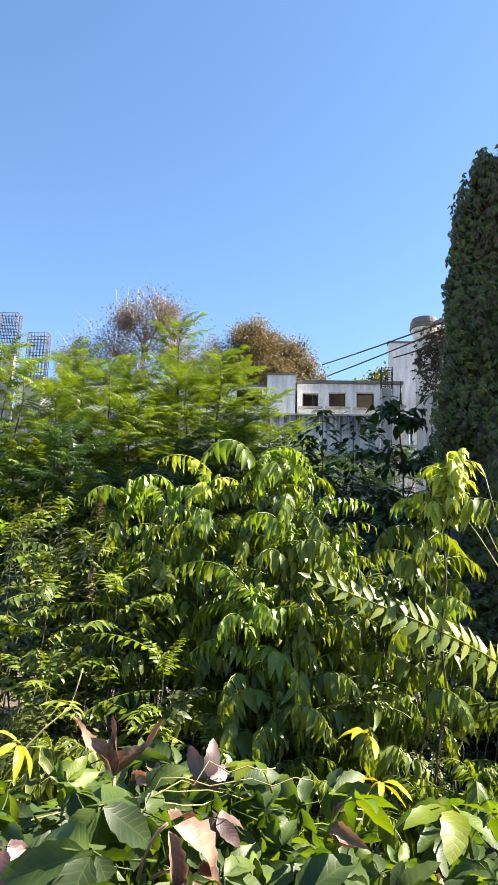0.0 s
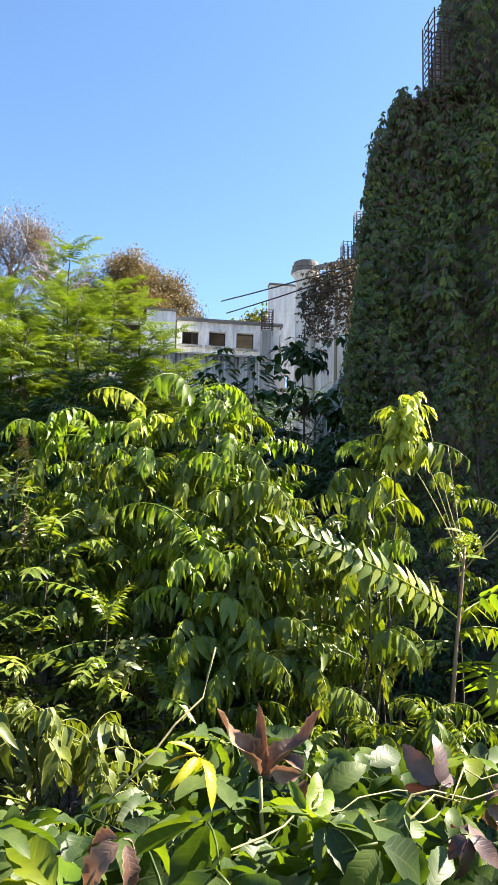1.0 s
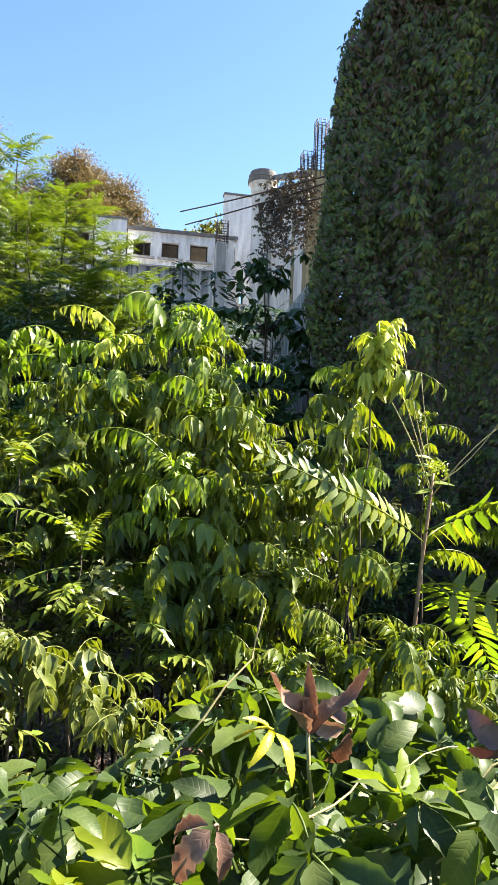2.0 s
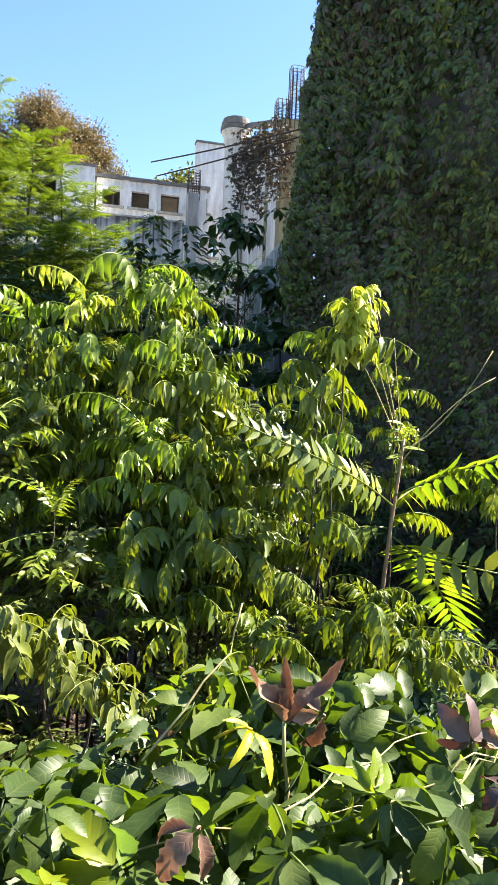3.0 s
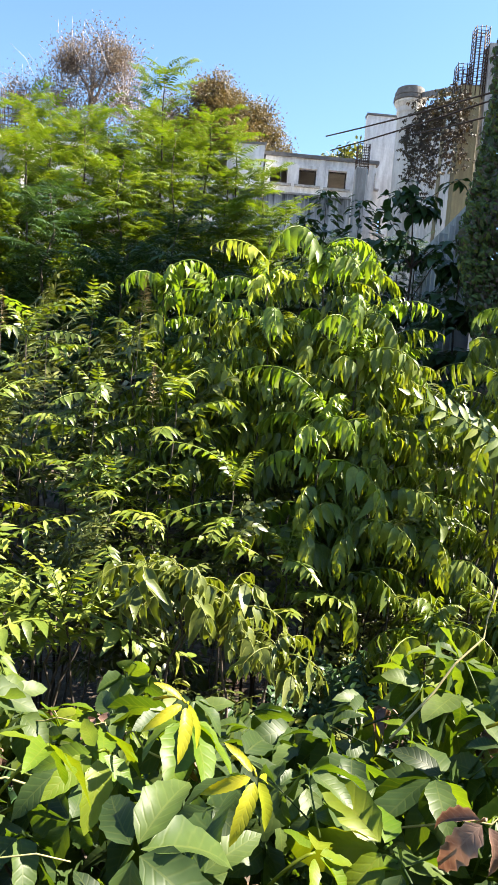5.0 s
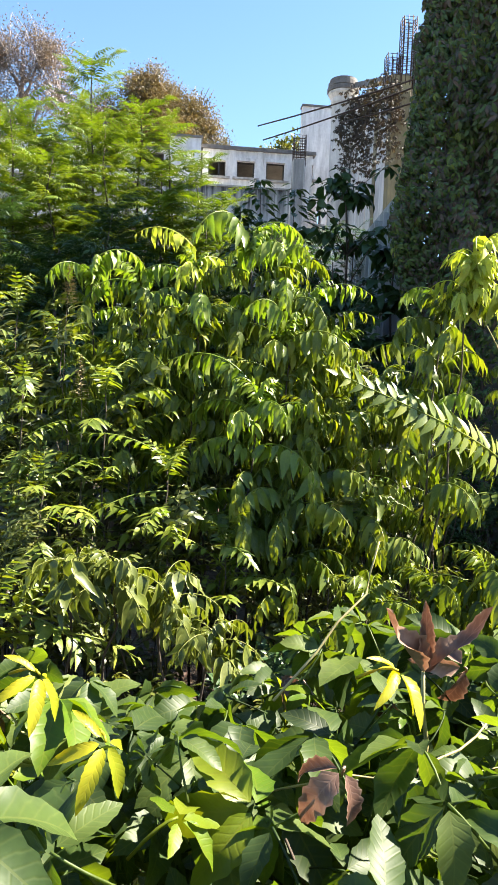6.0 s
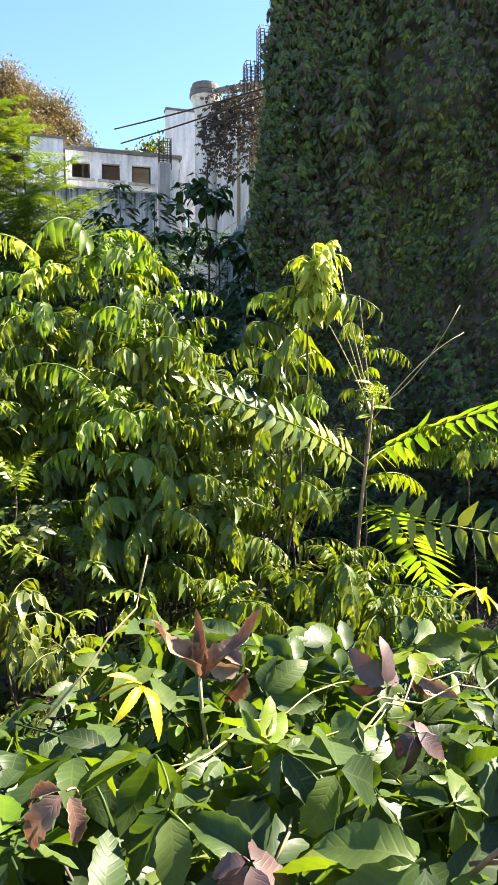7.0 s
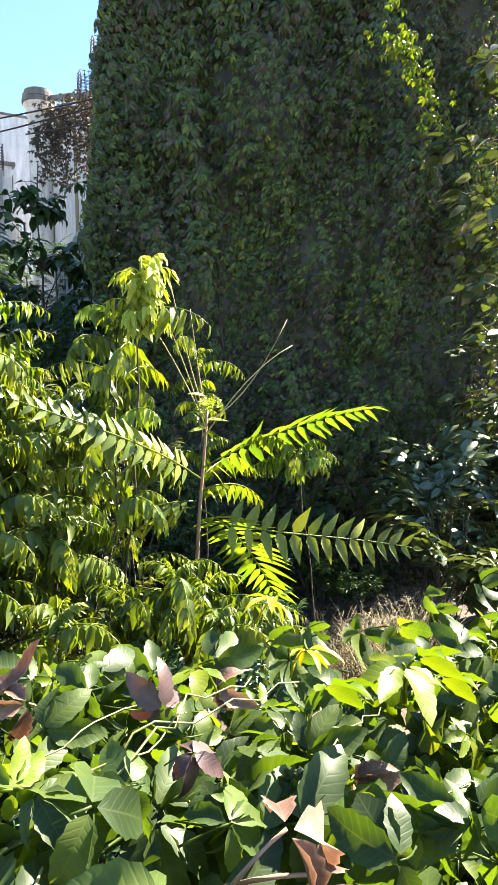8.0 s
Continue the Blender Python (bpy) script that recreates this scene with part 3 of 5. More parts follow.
def hang_leaf_pose(r, at, out, size):
    """Creeper leaf on a wall: middle leaflet points down, face turned outwards."""
    way = unit(np.array((0, 0, -1.0)) + out * r.uniform(0.1, 0.75) + np.cross(out, (0, 0, 1)) * r.normal(0, 0.28))
    up = unit(out * 1.0 + np.array((0, 0, r.uniform(0.2, 1.5))) + r.normal(0, 0.34, 3))
    m = basis(at, way, up)
    m[:3, :3] *= size
    return m


SPRAY = (2.68, 5.32, 0.72)  # a spray that hangs clear of the wall: along, up, length
CREASE = 1.05  # a dark fold in the creeper, along the wall


def build_wall_creeper():
    r = np.random.default_rng(11)
    creeper = thing("wall_creeper", (5, 7.1, -1), "dark green creeper hanging thick over the concrete tower", "creeper")
    kinds = [palm(r, 0.110, 0.5, 2, fold=0.3, narrow=0.44, curl=0.5) for _ in range(8)]
    meshes = [k.mesh("creeper_leaf", IVY) for k in kinds]
    rest = Geo()
    singles = 0
    bulge = lambda u, z: 0.3 * noise.noise(Vector((3.4 * u, 1.1 * z, 5.3))) + 0.5 * noise.noise(Vector((0.9 * u, 0.55 * z, 3.1))) + 0.46 * noise.noise(Vector((2.4 * u, 1.3 * z, 7.7))) + 0.24 * noise.noise(Vector((5.5 * u, 3.5 * z, 1.2)))
    for i in range(31000):
        u, z = r.uniform(-1.15, 5.05), r.uniform(-1.1, 10.3)
        edge = 6.98 + 0.6 * max(0, u) + 0.05 * math.sin(9 * u) if u < 0.98 else 99
        lip = -0.18 - 0.098 * (6.9 - max(z, 3.4)) * min(1.0, max(0.0, (z - 2.0) / 1.2)) + 0.08 * math.sin(3.1 * z)
        if z > edge or u < lip or (z > 7.6 and u > 1.7 and i % 5 > 1):
            continue
        off = r.uniform(0.03, 0.12) if i % 4 == 0 else 0.30 + bulge(u, z) * 1.0 + r.uniform(-0.16, 0.16) + 0.28 * max(0, (2.5 - z) / 3.5) - 0.5 * math.exp(-((u - CREASE - 0.13 * (4 - z)) / 0.2) ** 2) * min(1.0, max(0.0, (5.6 - z) / 1.2)) - (r.uniform(0, 0.5) if u < 0.05 else 0)
        near_left = max(0, 0.25 - u)
        out = unit(OUT + (-ALONG) * near_left * 2.0)
        at = face_at(u, z, max(0.03, off) if u > 0.05 else off)
        m = hang_leaf_pose(r, at, out, r.uniform(0.6, 1.0) + 0.35 * noise.noise(Vector((0.7 * u, 0.7 * z, 9.0))))
        k = int(r.integers(len(kinds)))
        if singles < 300 and 1.3 < u < 3.2 and 1.2 < z < 4.2 and off > 0.2:
            hang("leaf", meshes[k], creeper, Matrix(m.tolist()))
            singles += 1
        else:
            rest.join(kinds[k], m)
    # leaves round the left corner, the top lip and the upper step
    for i in range(4300):
        if i % 4:
            z = r.uniform(-1, 6.8)
            at = TA + ALONG * (r.uniform(-0.2, 0.08) - 0.098 * (6.9 - max(z, 3.4)) * min(1.0, max(0.0, (z - 2.0) / 1.2))) - OUT * r.uniform(-0.1, 0.5)
            at = np.array((at[0], at[1], z))
            out = unit(-ALONG + OUT * r.uniform(0, 1))
        else:
            u = r.uniform(0.05, 1.1)
            at = face_at(u, 6.92 + 0.5 * u + r.uniform(-0.1, 0.14), r.uniform(-0.7, 0.25))
            out = unit(OUT + np.array((r.normal(0, 0.6), 0, 0.6)))
        rest.join(kinds[int(r.integers(8))], hang_leaf_pose(r, at, out, r.uniform(0.5, 0.95)))
    for i in range(1300):  # climbing along the taller part's side
        at = face_at(r.uniform(0.86, 1.1), r.uniform(7.0, 10.5), r.uniform(-1.6, 0.25))
        rest.join(kinds[int(r.integers(8))], hang_leaf_pose(r, at, unit(-ALONG + OUT * 0.5), r.uniform(0.5, 0.95)))
    for i in range(4000):  # the thick fall of leaves down the left corner
        z = r.uniform(-1, 6.7)
        u = r.uniform(-0.12 - 0.098 * (6.9 - max(z, 3.4)) * min(1.0, max(0.0, (z - 2.0) / 1.2)), 0.4)
        m = hang_leaf_pose(r, face_at(u, z, r.uniform(-0.5, 0.12)), unit(OUT - ALONG * r.uniform(0, 0.8)), r.uniform(0.6, 1.1))
        rest.join(kinds[int(r.integers(8))], m)
    spray = Geo()
    for i in range(105):  # a spray that hangs free of the wall and catches the sun
        s = r.uniform() ** 0.8
        at = face_at(SPRAY[0] + SPRAY[2] * s + r.normal(0, 0.1), SPRAY[1] - 1.0 * s * s + r.normal(0, 0.15), 1.4 - 0.2 * s + r.normal(0, 0.06))
        spray.join(kinds[int(r.integers(8))], hang_leaf_pose(r, at, OUT, r.uniform(0.5, 0.95)))
    tube(spray, [face_at(SPRAY[0] + du, SPRAY[1] + dz, off) for du, dz, off in ((-0.25, 0.1, 0.1), (-0.1, 0.1, 0.9), (0.3, -0.1, 1.35), (SPRAY[2], -1.0, 1.2))], 0.01, 0.004, 4)
    # lighter leaf colour paints extra sunlight onto this spray
    tagged(part("spray", spray, CREEPER_YOUNG, creeper, "yellow-green spray", True), kind="stuff")
    # loose sprays out of the edge
    for z in (6.3, 5.7, 5.2, 4.8, 4.1, 3.3):
        p = TA + ALONG * -0.12
        for k in range(14):
            q = np.array((p[0] - r.uniform(0, 0.16), p[1] + r.uniform(-0.3, 0.2), z + r.uniform(-0.3, 0.2)))
            rest.join(kinds[int(r.integers(8))], hang_leaf_pose(r, q, unit(-ALONG + OUT), r.uniform(0.4, 0.7)))
    ob = part("foliage", rest, IVY, creeper, smooth=True)
    tagged(ob, kind="stuff")
    for u in (0.1, 0.5, 1.2, 1.9, 2.7, 3.4, 4.1, 4.8):
        g = Geo()
        tube(g, [face_at(u + 0.15 * math.sin(z * 1.3 + u), z, 0.05) for z in np.linspace(-1.1, 6.4, 12)], 0.02, 0.006, 5)
        part("stem", g, BARK, creeper, smooth=True)


build_tower()
build_wall_creeper()


def build_dry_creeper():
    """The brownish creeper that hangs over the column and posts of the building."""
    r = np.random.default_rng(21)
    owner = thing("hanging_creeper", (7, 24, 9), "half-dry brown creeper hanging over cream wall", "creeper")
    kind = [palm(r, 0.14, 0.3, 2) for _ in range(4)]
    for s in range(34):
        x = 5.0 + 1.9 * (s / 33) + r.normal(0, 0.08)
        top = 11.6 - 0.7 * ((x - 6.6) / 1.6) ** 2 + r.normal(0, 0.15)
        length = r.uniform(0.8, 3.2) * (1.1 if 5.3 < x < 6.2 else 0.8)
        yy = 23.6 + r.uniform(-0.2, 0.3)
        strand = Geo()
        tube(strand, [(x + 0.1 * math.sin(k * 1.1 + s), yy, top - length * k / 7) for k in range(8)], 0.012, 0.005, 3)
        for k in range(int(length * 23)):
            t = r.uniform(0, 1)
            at = np.array((x + 0.1 * math.sin(t * 7 * 1.1 + s) + r.normal(0, 0.13), yy + r.normal(0, 0.12), top - length * t))
            strand.join(kind[int(r.integers(4))], hang_leaf_pose(r, at, unit((-0.3, -1, 0)), r.uniform(0.4, 0.9)))
        part("strand", strand, RUST_LEAF, owner, smooth=True)


build_dry_creeper()


def build_rear_wall():
    owner = thing("garden_wall", (3, 14, -1), "grey ribbed concrete wall in the shade behind the tower", "wall", "", "structure")
    a, b = np.array((3.05, 11.0, 0)), np.array((4.12, 18.0, 0))
    way = unit(b - a)
    side = np.array((way[1], -way[0], 0))
    high = lambda s: 4.55 + 0.5 * s

    def slab(name, s0, s1, d0, d1, drop, material):
        g = Geo()
        v = []
        for s in (s0, s1):
            p = a + (b - a) * s
            for d in (d0, d1):
                q = p + side * d
                v += [(q[0], q[1], -1.1), (q[0], q[1], high(s) - drop)]
        g.add(v, [(0, 1, 5, 4), (2, 6, 7, 3), (1, 3, 7, 5), (0, 4, 6, 2), (0, 2, 3, 1), (4, 5, 7, 6)])
        part(name, g, material, owner)

    slab("slab", 0.0, 1.0, 0.0, 0.25, 0.0, RIBBED)
    for k in range(12):
        s = 0.03 + 0.085 * k
        slab("rib", s, s + 0.022, -0.09, -0.003, 0.12 + 0.05 * (k % 3), RIBBED)


build_rear_wall()

# ---- far trees ----


def limbs(r, base, top, spread, count, r0, geo):
    """A tapered trunk and its limbs; gives the limb ends."""
    base, top = np.asarray(base, float), np.asarray(top, float)
    trunk = bow(base, top, 0, r, 8, 0.02 * np.linalg.norm(top - base) * 0.3)
    tube(geo, trunk, r0, r0 * 0.25, 8)
    ends = []
    for k in range(count):
        s = r.uniform(0.35, 0.95)
        p = trunk[min(7, int(s * 8))]
        a = r.uniform(0, 2 * math.pi)
        q = p + np.array((math.cos(a), math.sin(a), r.uniform(0.3, 1.0))) * spread * r.uniform(0.5, 1.0)
        w = bow(p, q, 0.06 * spread, r, 5, 0.03 * spread)
        tube(geo, w, r0 * 0.35 * (1.1 - s), r0 * 0.05, 5)
        ends.append((w[2], w[5]))
        for j in range(3):
            e = w[3] + r.normal(0, 0.35, 3) * spread * 0.6 + np.array((0, 0, 0.2 * spread))
            tube(geo, bow(w[3], e, 0.02 * spread, r, 3, 0.02 * spread), r0 * 0.1, r0 * 0.03, 4)
            ends.append((w[3], e))
    return ends


def far_tree(label, x, y, top, clumps, leaf, material, bark, per, seed, thin=False, group="trees behind the building"):
    r = np.random.default_rng(seed)
    owner = thing("tree", (x, y, -1), label, "tree", group)
    g = Geo()
    ends = limbs(r, (x, y, -1), (x, y, top - 1.5), 4.0, 26, 0.45, g)
    crown = Geo()
    for cx, cy, cz, rad in clumps:
        tube(g, bow((x, y, cz - rad * 1.6), (cx, cy, cz), 0.3, r, 5, 0.15), 0.12, 0.03, 5)
        for j in range(44 if thin else 5):
            e = np.array((cx, cy, cz)) + r.normal(0, 0.62, 3) * rad
            tube(g, bow((cx, cy, cz - rad * 0.6), e, 0.1, r, 4, 0.08), 0.03, 0.008, 3)
        bumps = [np.array((cx, cy, cz)) + unit(r.normal(0, 1, 3)) * rad * r.uniform(0.35, 0.95) for _ in range(16)]
        for k in range(per):
            b = bumps[int(r.integers(16))]
            at = b + r.normal(0, 0.24, 3) * rad
            put_leaflet(crown, at, r.normal(0, 1, 3) - np.array((0, 0, 0.4)), r.normal(0, 0.7, 3) + np.array((0, 0, 1)), leaf * r.uniform(0.6, 1.3), leaf * r.uniform(0.4, 0.7), steps=1)
    part("trunk", g, bark, owner, smooth=True)
    tagged(part("crown", crown, material, owner, smooth=True), kind="stuff")


far_tree("broad chestnut tree with brown autumn leaves", -0.8, 51, 23, [(-3.4, 50, 21.4, 1.6), (-2.0, 51, 21.0, 1.7), (-3.0, 51, 19.8, 2.2), (-4.6, 51, 19.3, 2.0), (-1.0, 51, 19.4, 1.9), (0.2, 51, 20.0, 1.7), (-0.3, 50, 18.0, 2.2), (1.5, 51, 18.3, 1.6), (-3, 50, 17.2, 2.4), (1.7, 50, 16.3, 1.5), (-5.8, 51, 17, 2.0)], 0.18, AUTUMN, BARK, 6000, 31)
far_tree("pale tree half bare with thin autumn leaves", -11, 49, 23.5, [(-10.8, 48, 21.6, 2.3), (-13, 48, 20.2, 2.2), (-8.6, 48, 20.6, 2.2), (-15.4, 48, 18.8, 2.0), (-11, 48, 18.2, 2.6), (-7.4, 48, 18.4, 2.2), (-13.8, 48, 17, 2.4), (-9.6, 48, 22.2, 1.6), (-12.2, 48, 22, 1.6)], 0.16, THIN_AUTUMN, PALE_BARK, 2600, 32, True)
far_tree("yellow-green tree rising over the flat roof", 6.4, 51, 18.6, [(6.0, 50, 17.3, 1.2), (7.2, 50, 17.6, 1.1), (8.4, 50, 16.8, 1.2), (5.0, 50, 16.6, 0.9)], 0.4, FAR_GREEN, BARK, 500, 33)

# ---- garden trees and shrubs ----


def bough(r, length, fronds, count):
    """A side branch of a locust tree, leaving the origin along x, set with feathered leaves."""
    geo = Geo()
    w = bow((0, 0, 0), (length, r.normal(0, 0.06), length * 0.32), 0.06, r, 6, 0.02)
    tube(geo, w, 0.011, 0.003, 3)
    for j in range(count):
        t = 0.12 + 0.88 * (j + r.uniform()) / count
        n = min(5, int(t * 6))
        at = w[n] + (w[n + 1] - w[n]) * (t * 6 - n) + r.normal(0, 0.03, 3)
        b = (1 if j % 2 else -1) * (1.15 - 0.75 * t) + r.normal(0, 0.22)  # left and right in turn, in flat tiers
        m = basis(at, (math.cos(b), math.sin(b), r.uniform(-0.15, 0.3)), (r.normal(0, 0.18), r.normal(0, 0.18), 1))
        m[:3, :3] *= r.uniform(0.7, 1.15) * (1.15 - 0.35 * t)
        geo.join(fronds[int(r.integers(len(fronds)))], m)
    return geo


LR = np.random.default_rng(39)
LOCUST_FRONDS = [frond(LR, LR.uniform(0.5, 0.66), 8, 0.15, 0.058, 0.3, LR.uniform(0.5, 1.1), LR.uniform(0.0, 0.3), 0.1, 2, 0.07, thick=0.004, joints=4) for _ in range(7)]
BOUGH_GEOS = [bough(LR, 1.0, LOCUST_FRONDS, 11) for _ in range(6)]
TIPS = {mat: [q.mesh("feather_leaf", mat) for q in LOCUST_FRONDS] for mat in (LOCUST, SHADED_LEAF)}
BOUGHS = {mat: [q.mesh("bough", mat) for q in BOUGH_GEOS] for mat in (LOCUST, SHADED_LEAF)}


def locust_tree(x, y, top, width, seed, boughs=54, low=0.14, label="young locust tree with bright yellow-green feathery leaves", leaves=LOCUST):
    """Slender tree: trunk, and rising boughs with fine feathered leaves all along them."""
    r = np.random.default_rng(seed)
    gz = ground_z(x, y)
    owner = thing("tree", (x, y, gz), label, "tree", "young trees at the back of the garden")
    g = Geo()
    trunk = bow((x, y, gz), (x + r.normal(0, 0.1), y, top), 0, r, 10, 0.05)
    tube(g, trunk, 0.05, 0.008, 7)
    part("trunk", g, BARK, owner, smooth=True)
    for k in range(boughs):
        s = low + (1.0 - low) * (k / boughs) ** 0.9
        i = min(9, int(s * 10))
        p = trunk[i] + (trunk[i + 1] - trunk[i]) * (s * 10 - i)
        a = k * 2.4 + r.normal(0, 0.4)
        reach = width * (1 - 0.62 * ((s - low) / (1 - low)) ** 2.2) * r.uniform(0.6, 1.15)
        m = basis(p, (math.cos(a), math.sin(a), r.uniform(-0.1, 0.3)), (r.normal(0, 0.1), r.normal(0, 0.1), 1))
        m[:3, :3] *= max(0.5, reach)
        hang("bough", BOUGHS[leaves][k % 6], owner, Matrix(m.tolist()))
    for k in range(6):  # a crown of single leaves round the leader
        a = k * 1.1 + r.normal(0, 0.2)
        m = basis(trunk[10] - np.array((0, 0, 0.07 * k)), (math.cos(a), math.sin(a), r.uniform(0.1, 0.9)), (0, 0, 1))
        m[:3, :3] *= r.uniform(0.7, 1.0)
        hang("leaf", TIPS[leaves][k], owner, Matrix(m.tolist()))


for n, (x, y, top, w) in enumerate(((-1.75, 12.0, 6.6, 0.85), (-2.7, 12.4, 5.6, 1.1), (-3.7, 12.0, 5.5, 1.2), (-4.7, 11.6, 5.5, 1.2), (-0.85, 11.8, 5.0, 0.95), (-6.0, 11.8, 5.8, 1.3), (-2.2, 10.8, 4.7, 1.2), (-3.6, 10.6, 4.8, 1.3), (-0.3, 12.6, 4.4, 0.9), (-7.6, 12, 6.0, 1.4), (-5.2, 10.0, 4.8, 1.3), (-2.9, 9.4, 3.8, 1.2), (-1.2, 9.8, 3.7, 1.1), (-0.25, 9.4, 2.9, 0.9), (-4.3, 8.8, 3.8, 1.2), (-1.8, 8.2, 2.9, 1.1), (-2.3, 13.6, 6.4, 1.1), (-3.3, 13.8, 6.5, 1.2), (-4.5, 13.6, 6.6, 1.2), (-1.3, 13.2, 6.0, 0.9), (-5.8, 13.6, 6.7, 1.3), (-3.9, 12.9, 6.1, 1.1), (-0.6, 10.6, 4.1, 0.9), (-1.15, 12.1, 6.0, 0.8), (-0.55, 12.0, 5.6, 0.8), (-0.05, 12.1, 5.1, 0.75), (0.3, 12.4, 4.6, 0.7), (-1.5, 11.3, 5.3, 1.0), (-0.7, 11.1, 4.3, 0.9), (-2.1, 12.7, 6.0, 1.0), (-3.0, 11.4, 5.4, 1.1), (0.05, 11.5, 3.9, 0.8))):
    # low trees nearer the path take the shade-coloured leaves
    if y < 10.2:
        locust_tree(x, y, top, w, 40 + n, label="low young tree with dark green feathery leaves", leaves=SHADED_LEAF)
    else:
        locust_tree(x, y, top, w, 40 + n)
for n, (x, y, top, w) in enumerate(((0.5, 14.6, 4.5, 0.9), (1.5, 15.0, 4.6, 1.0), (2.6, 14.6, 4.6, 1.0), (3.5, 15.2, 4.8, 1.0), (0.9, 12.4, 3.8, 0.9), (1.9, 12.6, 3.9, 0.9), (0.2, 11.2, 3.3, 0.9), (1.3, 10.8, 3.2, 0.8))):
    locust_tree(x, y, top, w, 460 + n, 46, 0.1, "dark young tree standing in the tower's shade", SHADED_LEAF)


def big_leaf_shrub(x, y, top, seed, leaf, count, label, material=SHADED_LEAF, spread=0.9):
    r = np.random.default_rng(seed)
    gz = ground_z(x, y)
    owner = thing("shrub", (x, y, gz), label, "shrub", "plants in the tower's shade")
    g = Geo()
    stem = bow((x, y, gz), (x + 0.1, y, top), 0, r, 8, 0.04)
    tube(g, stem, 0.03, 0.008, 6)
    meshes = []
    for k in range(5):
        q = Geo()
        put_leaflet(q, (0, 0, 0), (1, 0, -0.1), (0, 0, 1), leaf, leaf * 0.62, fold=0.25, curl=0.6 + 0.1 * k, steps=6, blunt=0.45, sway=0.1 * k - 0.2, ripple=0.2, phase=k)
        tube(q, [(0, 0, 0), (-leaf * 0.22, 0, 0.0)], 0.003, 0.004, 4)
        meshes.append(q.mesh("large_leaf", material))
    for k in range(count // 7):  # rising branches, leaves in whorls towards their ends
        s = 0.62 + 0.38 * (k + 0.5) / (count // 7)
        i = min(7, int(s * 8))
        a = k * 2.4 + r.normal(0, 0.3)
        reach = spread * r.uniform(0.35, 0.9) * (1.1 - 0.8 * (s - 0.62) / 0.38)
        end = stem[i] + np.array((math.cos(a) * reach, math.sin(a) * reach, reach * r.uniform(0.3, 0.8)))
        w = bow(stem[i], end, 0.12 * reach, r, 5, 0.02)
        tube(g, w, 0.009, 0.004, 4)
        for j in range(12):
            n = min(4, 2 + j // 4)
            at = w[n] + (w[n + 1] - w[n]) * r.uniform(0, 1)
            b = a + j * 2.4 + r.normal(0, 0.3)
            m = basis(at, (math.cos(b), math.sin(b), r.uniform(-0.9, 0.3)), (r.normal(0, 0.3), r.normal(0, 0.3), 1))
            m[:3, :3] *= r.uniform(0.5, 1.1)
            at = at + m[:3, 0] * leaf * 0.2
            m[:3, 3] = at
            hang("leaf", meshes[(k + j) % 5], owner, Matrix(m.tolist()))
    part("stem", g, BARK, owner, smooth=True)


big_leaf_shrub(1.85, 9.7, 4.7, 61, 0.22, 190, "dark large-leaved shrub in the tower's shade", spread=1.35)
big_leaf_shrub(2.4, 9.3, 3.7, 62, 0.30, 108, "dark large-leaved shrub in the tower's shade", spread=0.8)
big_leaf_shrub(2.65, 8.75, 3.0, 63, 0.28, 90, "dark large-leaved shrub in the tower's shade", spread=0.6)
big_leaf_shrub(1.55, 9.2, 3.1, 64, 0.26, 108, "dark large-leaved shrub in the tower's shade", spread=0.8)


def twig(r, leaf, count, narrow):
    """A leafy branch about 0.6 m long, leaving the origin along x."""
    geo = Geo()
    w = bow((0, 0, 0), (0.6, r.normal(0, 0.06), 0.12), 0.05, r, 6, 0.012)
    tube(geo, w, 0.007, 0.002, 4)
    side = [w]
    for k in range(5):
        p = w[1 + k % 5]
        b = r.choice((-1, 1)) * r.uniform(0.4, 1.1)
        q = p + np.array((math.cos(b), math.sin(b), r.uniform(-0.1, 0.6))) * r.uniform(0.14, 0.3)
        side.append(bow(p, q, 0.02, r, 6, 0.008))
        tube(geo, side[-1], 0.004, 0.0015, 3)
    for u in side:  # leaves in turn left and right along each shoot
        n_leaf = max(4, int(count * (0.34 if u is w else 0.13)))
        for j in range(n_leaf):
            t = 0.12 + 0.88 * (j + r.uniform(0, 0.6)) / n_leaf
            n = min(5, int(t * 6))
            at = u[n] + (u[n + 1] - u[n]) * (t * 6 - n)
            along = unit(u[n + 1] - u[n])
            across = unit(np.cross((0, 0, 1), along)) * (1 if j % 2 else -1)
            b = r.normal(0.95, 0.22) if j < n_leaf - 1 else 0.0
            L = leaf * r.uniform(0.7, 1.15) * (1.1 - 0.35 * t)
            d = along * math.cos(b) + across * math.sin(b) + np.array((0, 0, r.uniform(-0.5, 0.0)))
            put_leaflet(geo, at + unit(d) * 0.01, d, (r.normal(0, 0.22), r.normal(0, 0.22), 1), L, L * narrow, fold=0.25, curl=0.45, steps=3, sway=r.normal(0, 0.06))
    return geo


TR = np.random.default_rng(69)
TWIGS = {}
for key, leaf, count, narrow, mat in (("bush", 0.085, 90, 0.42, BUSH), ("shade", 0.12, 80, 0.45, SHADED_LEAF), ("waxy", 0.26, 22, 0.5, WAXY), ("lance", 0.12, 90, 0.28, BUSH), ("broad", 0.125, 48, 0.48, BUSH)):
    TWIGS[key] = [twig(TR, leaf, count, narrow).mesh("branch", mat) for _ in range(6)]


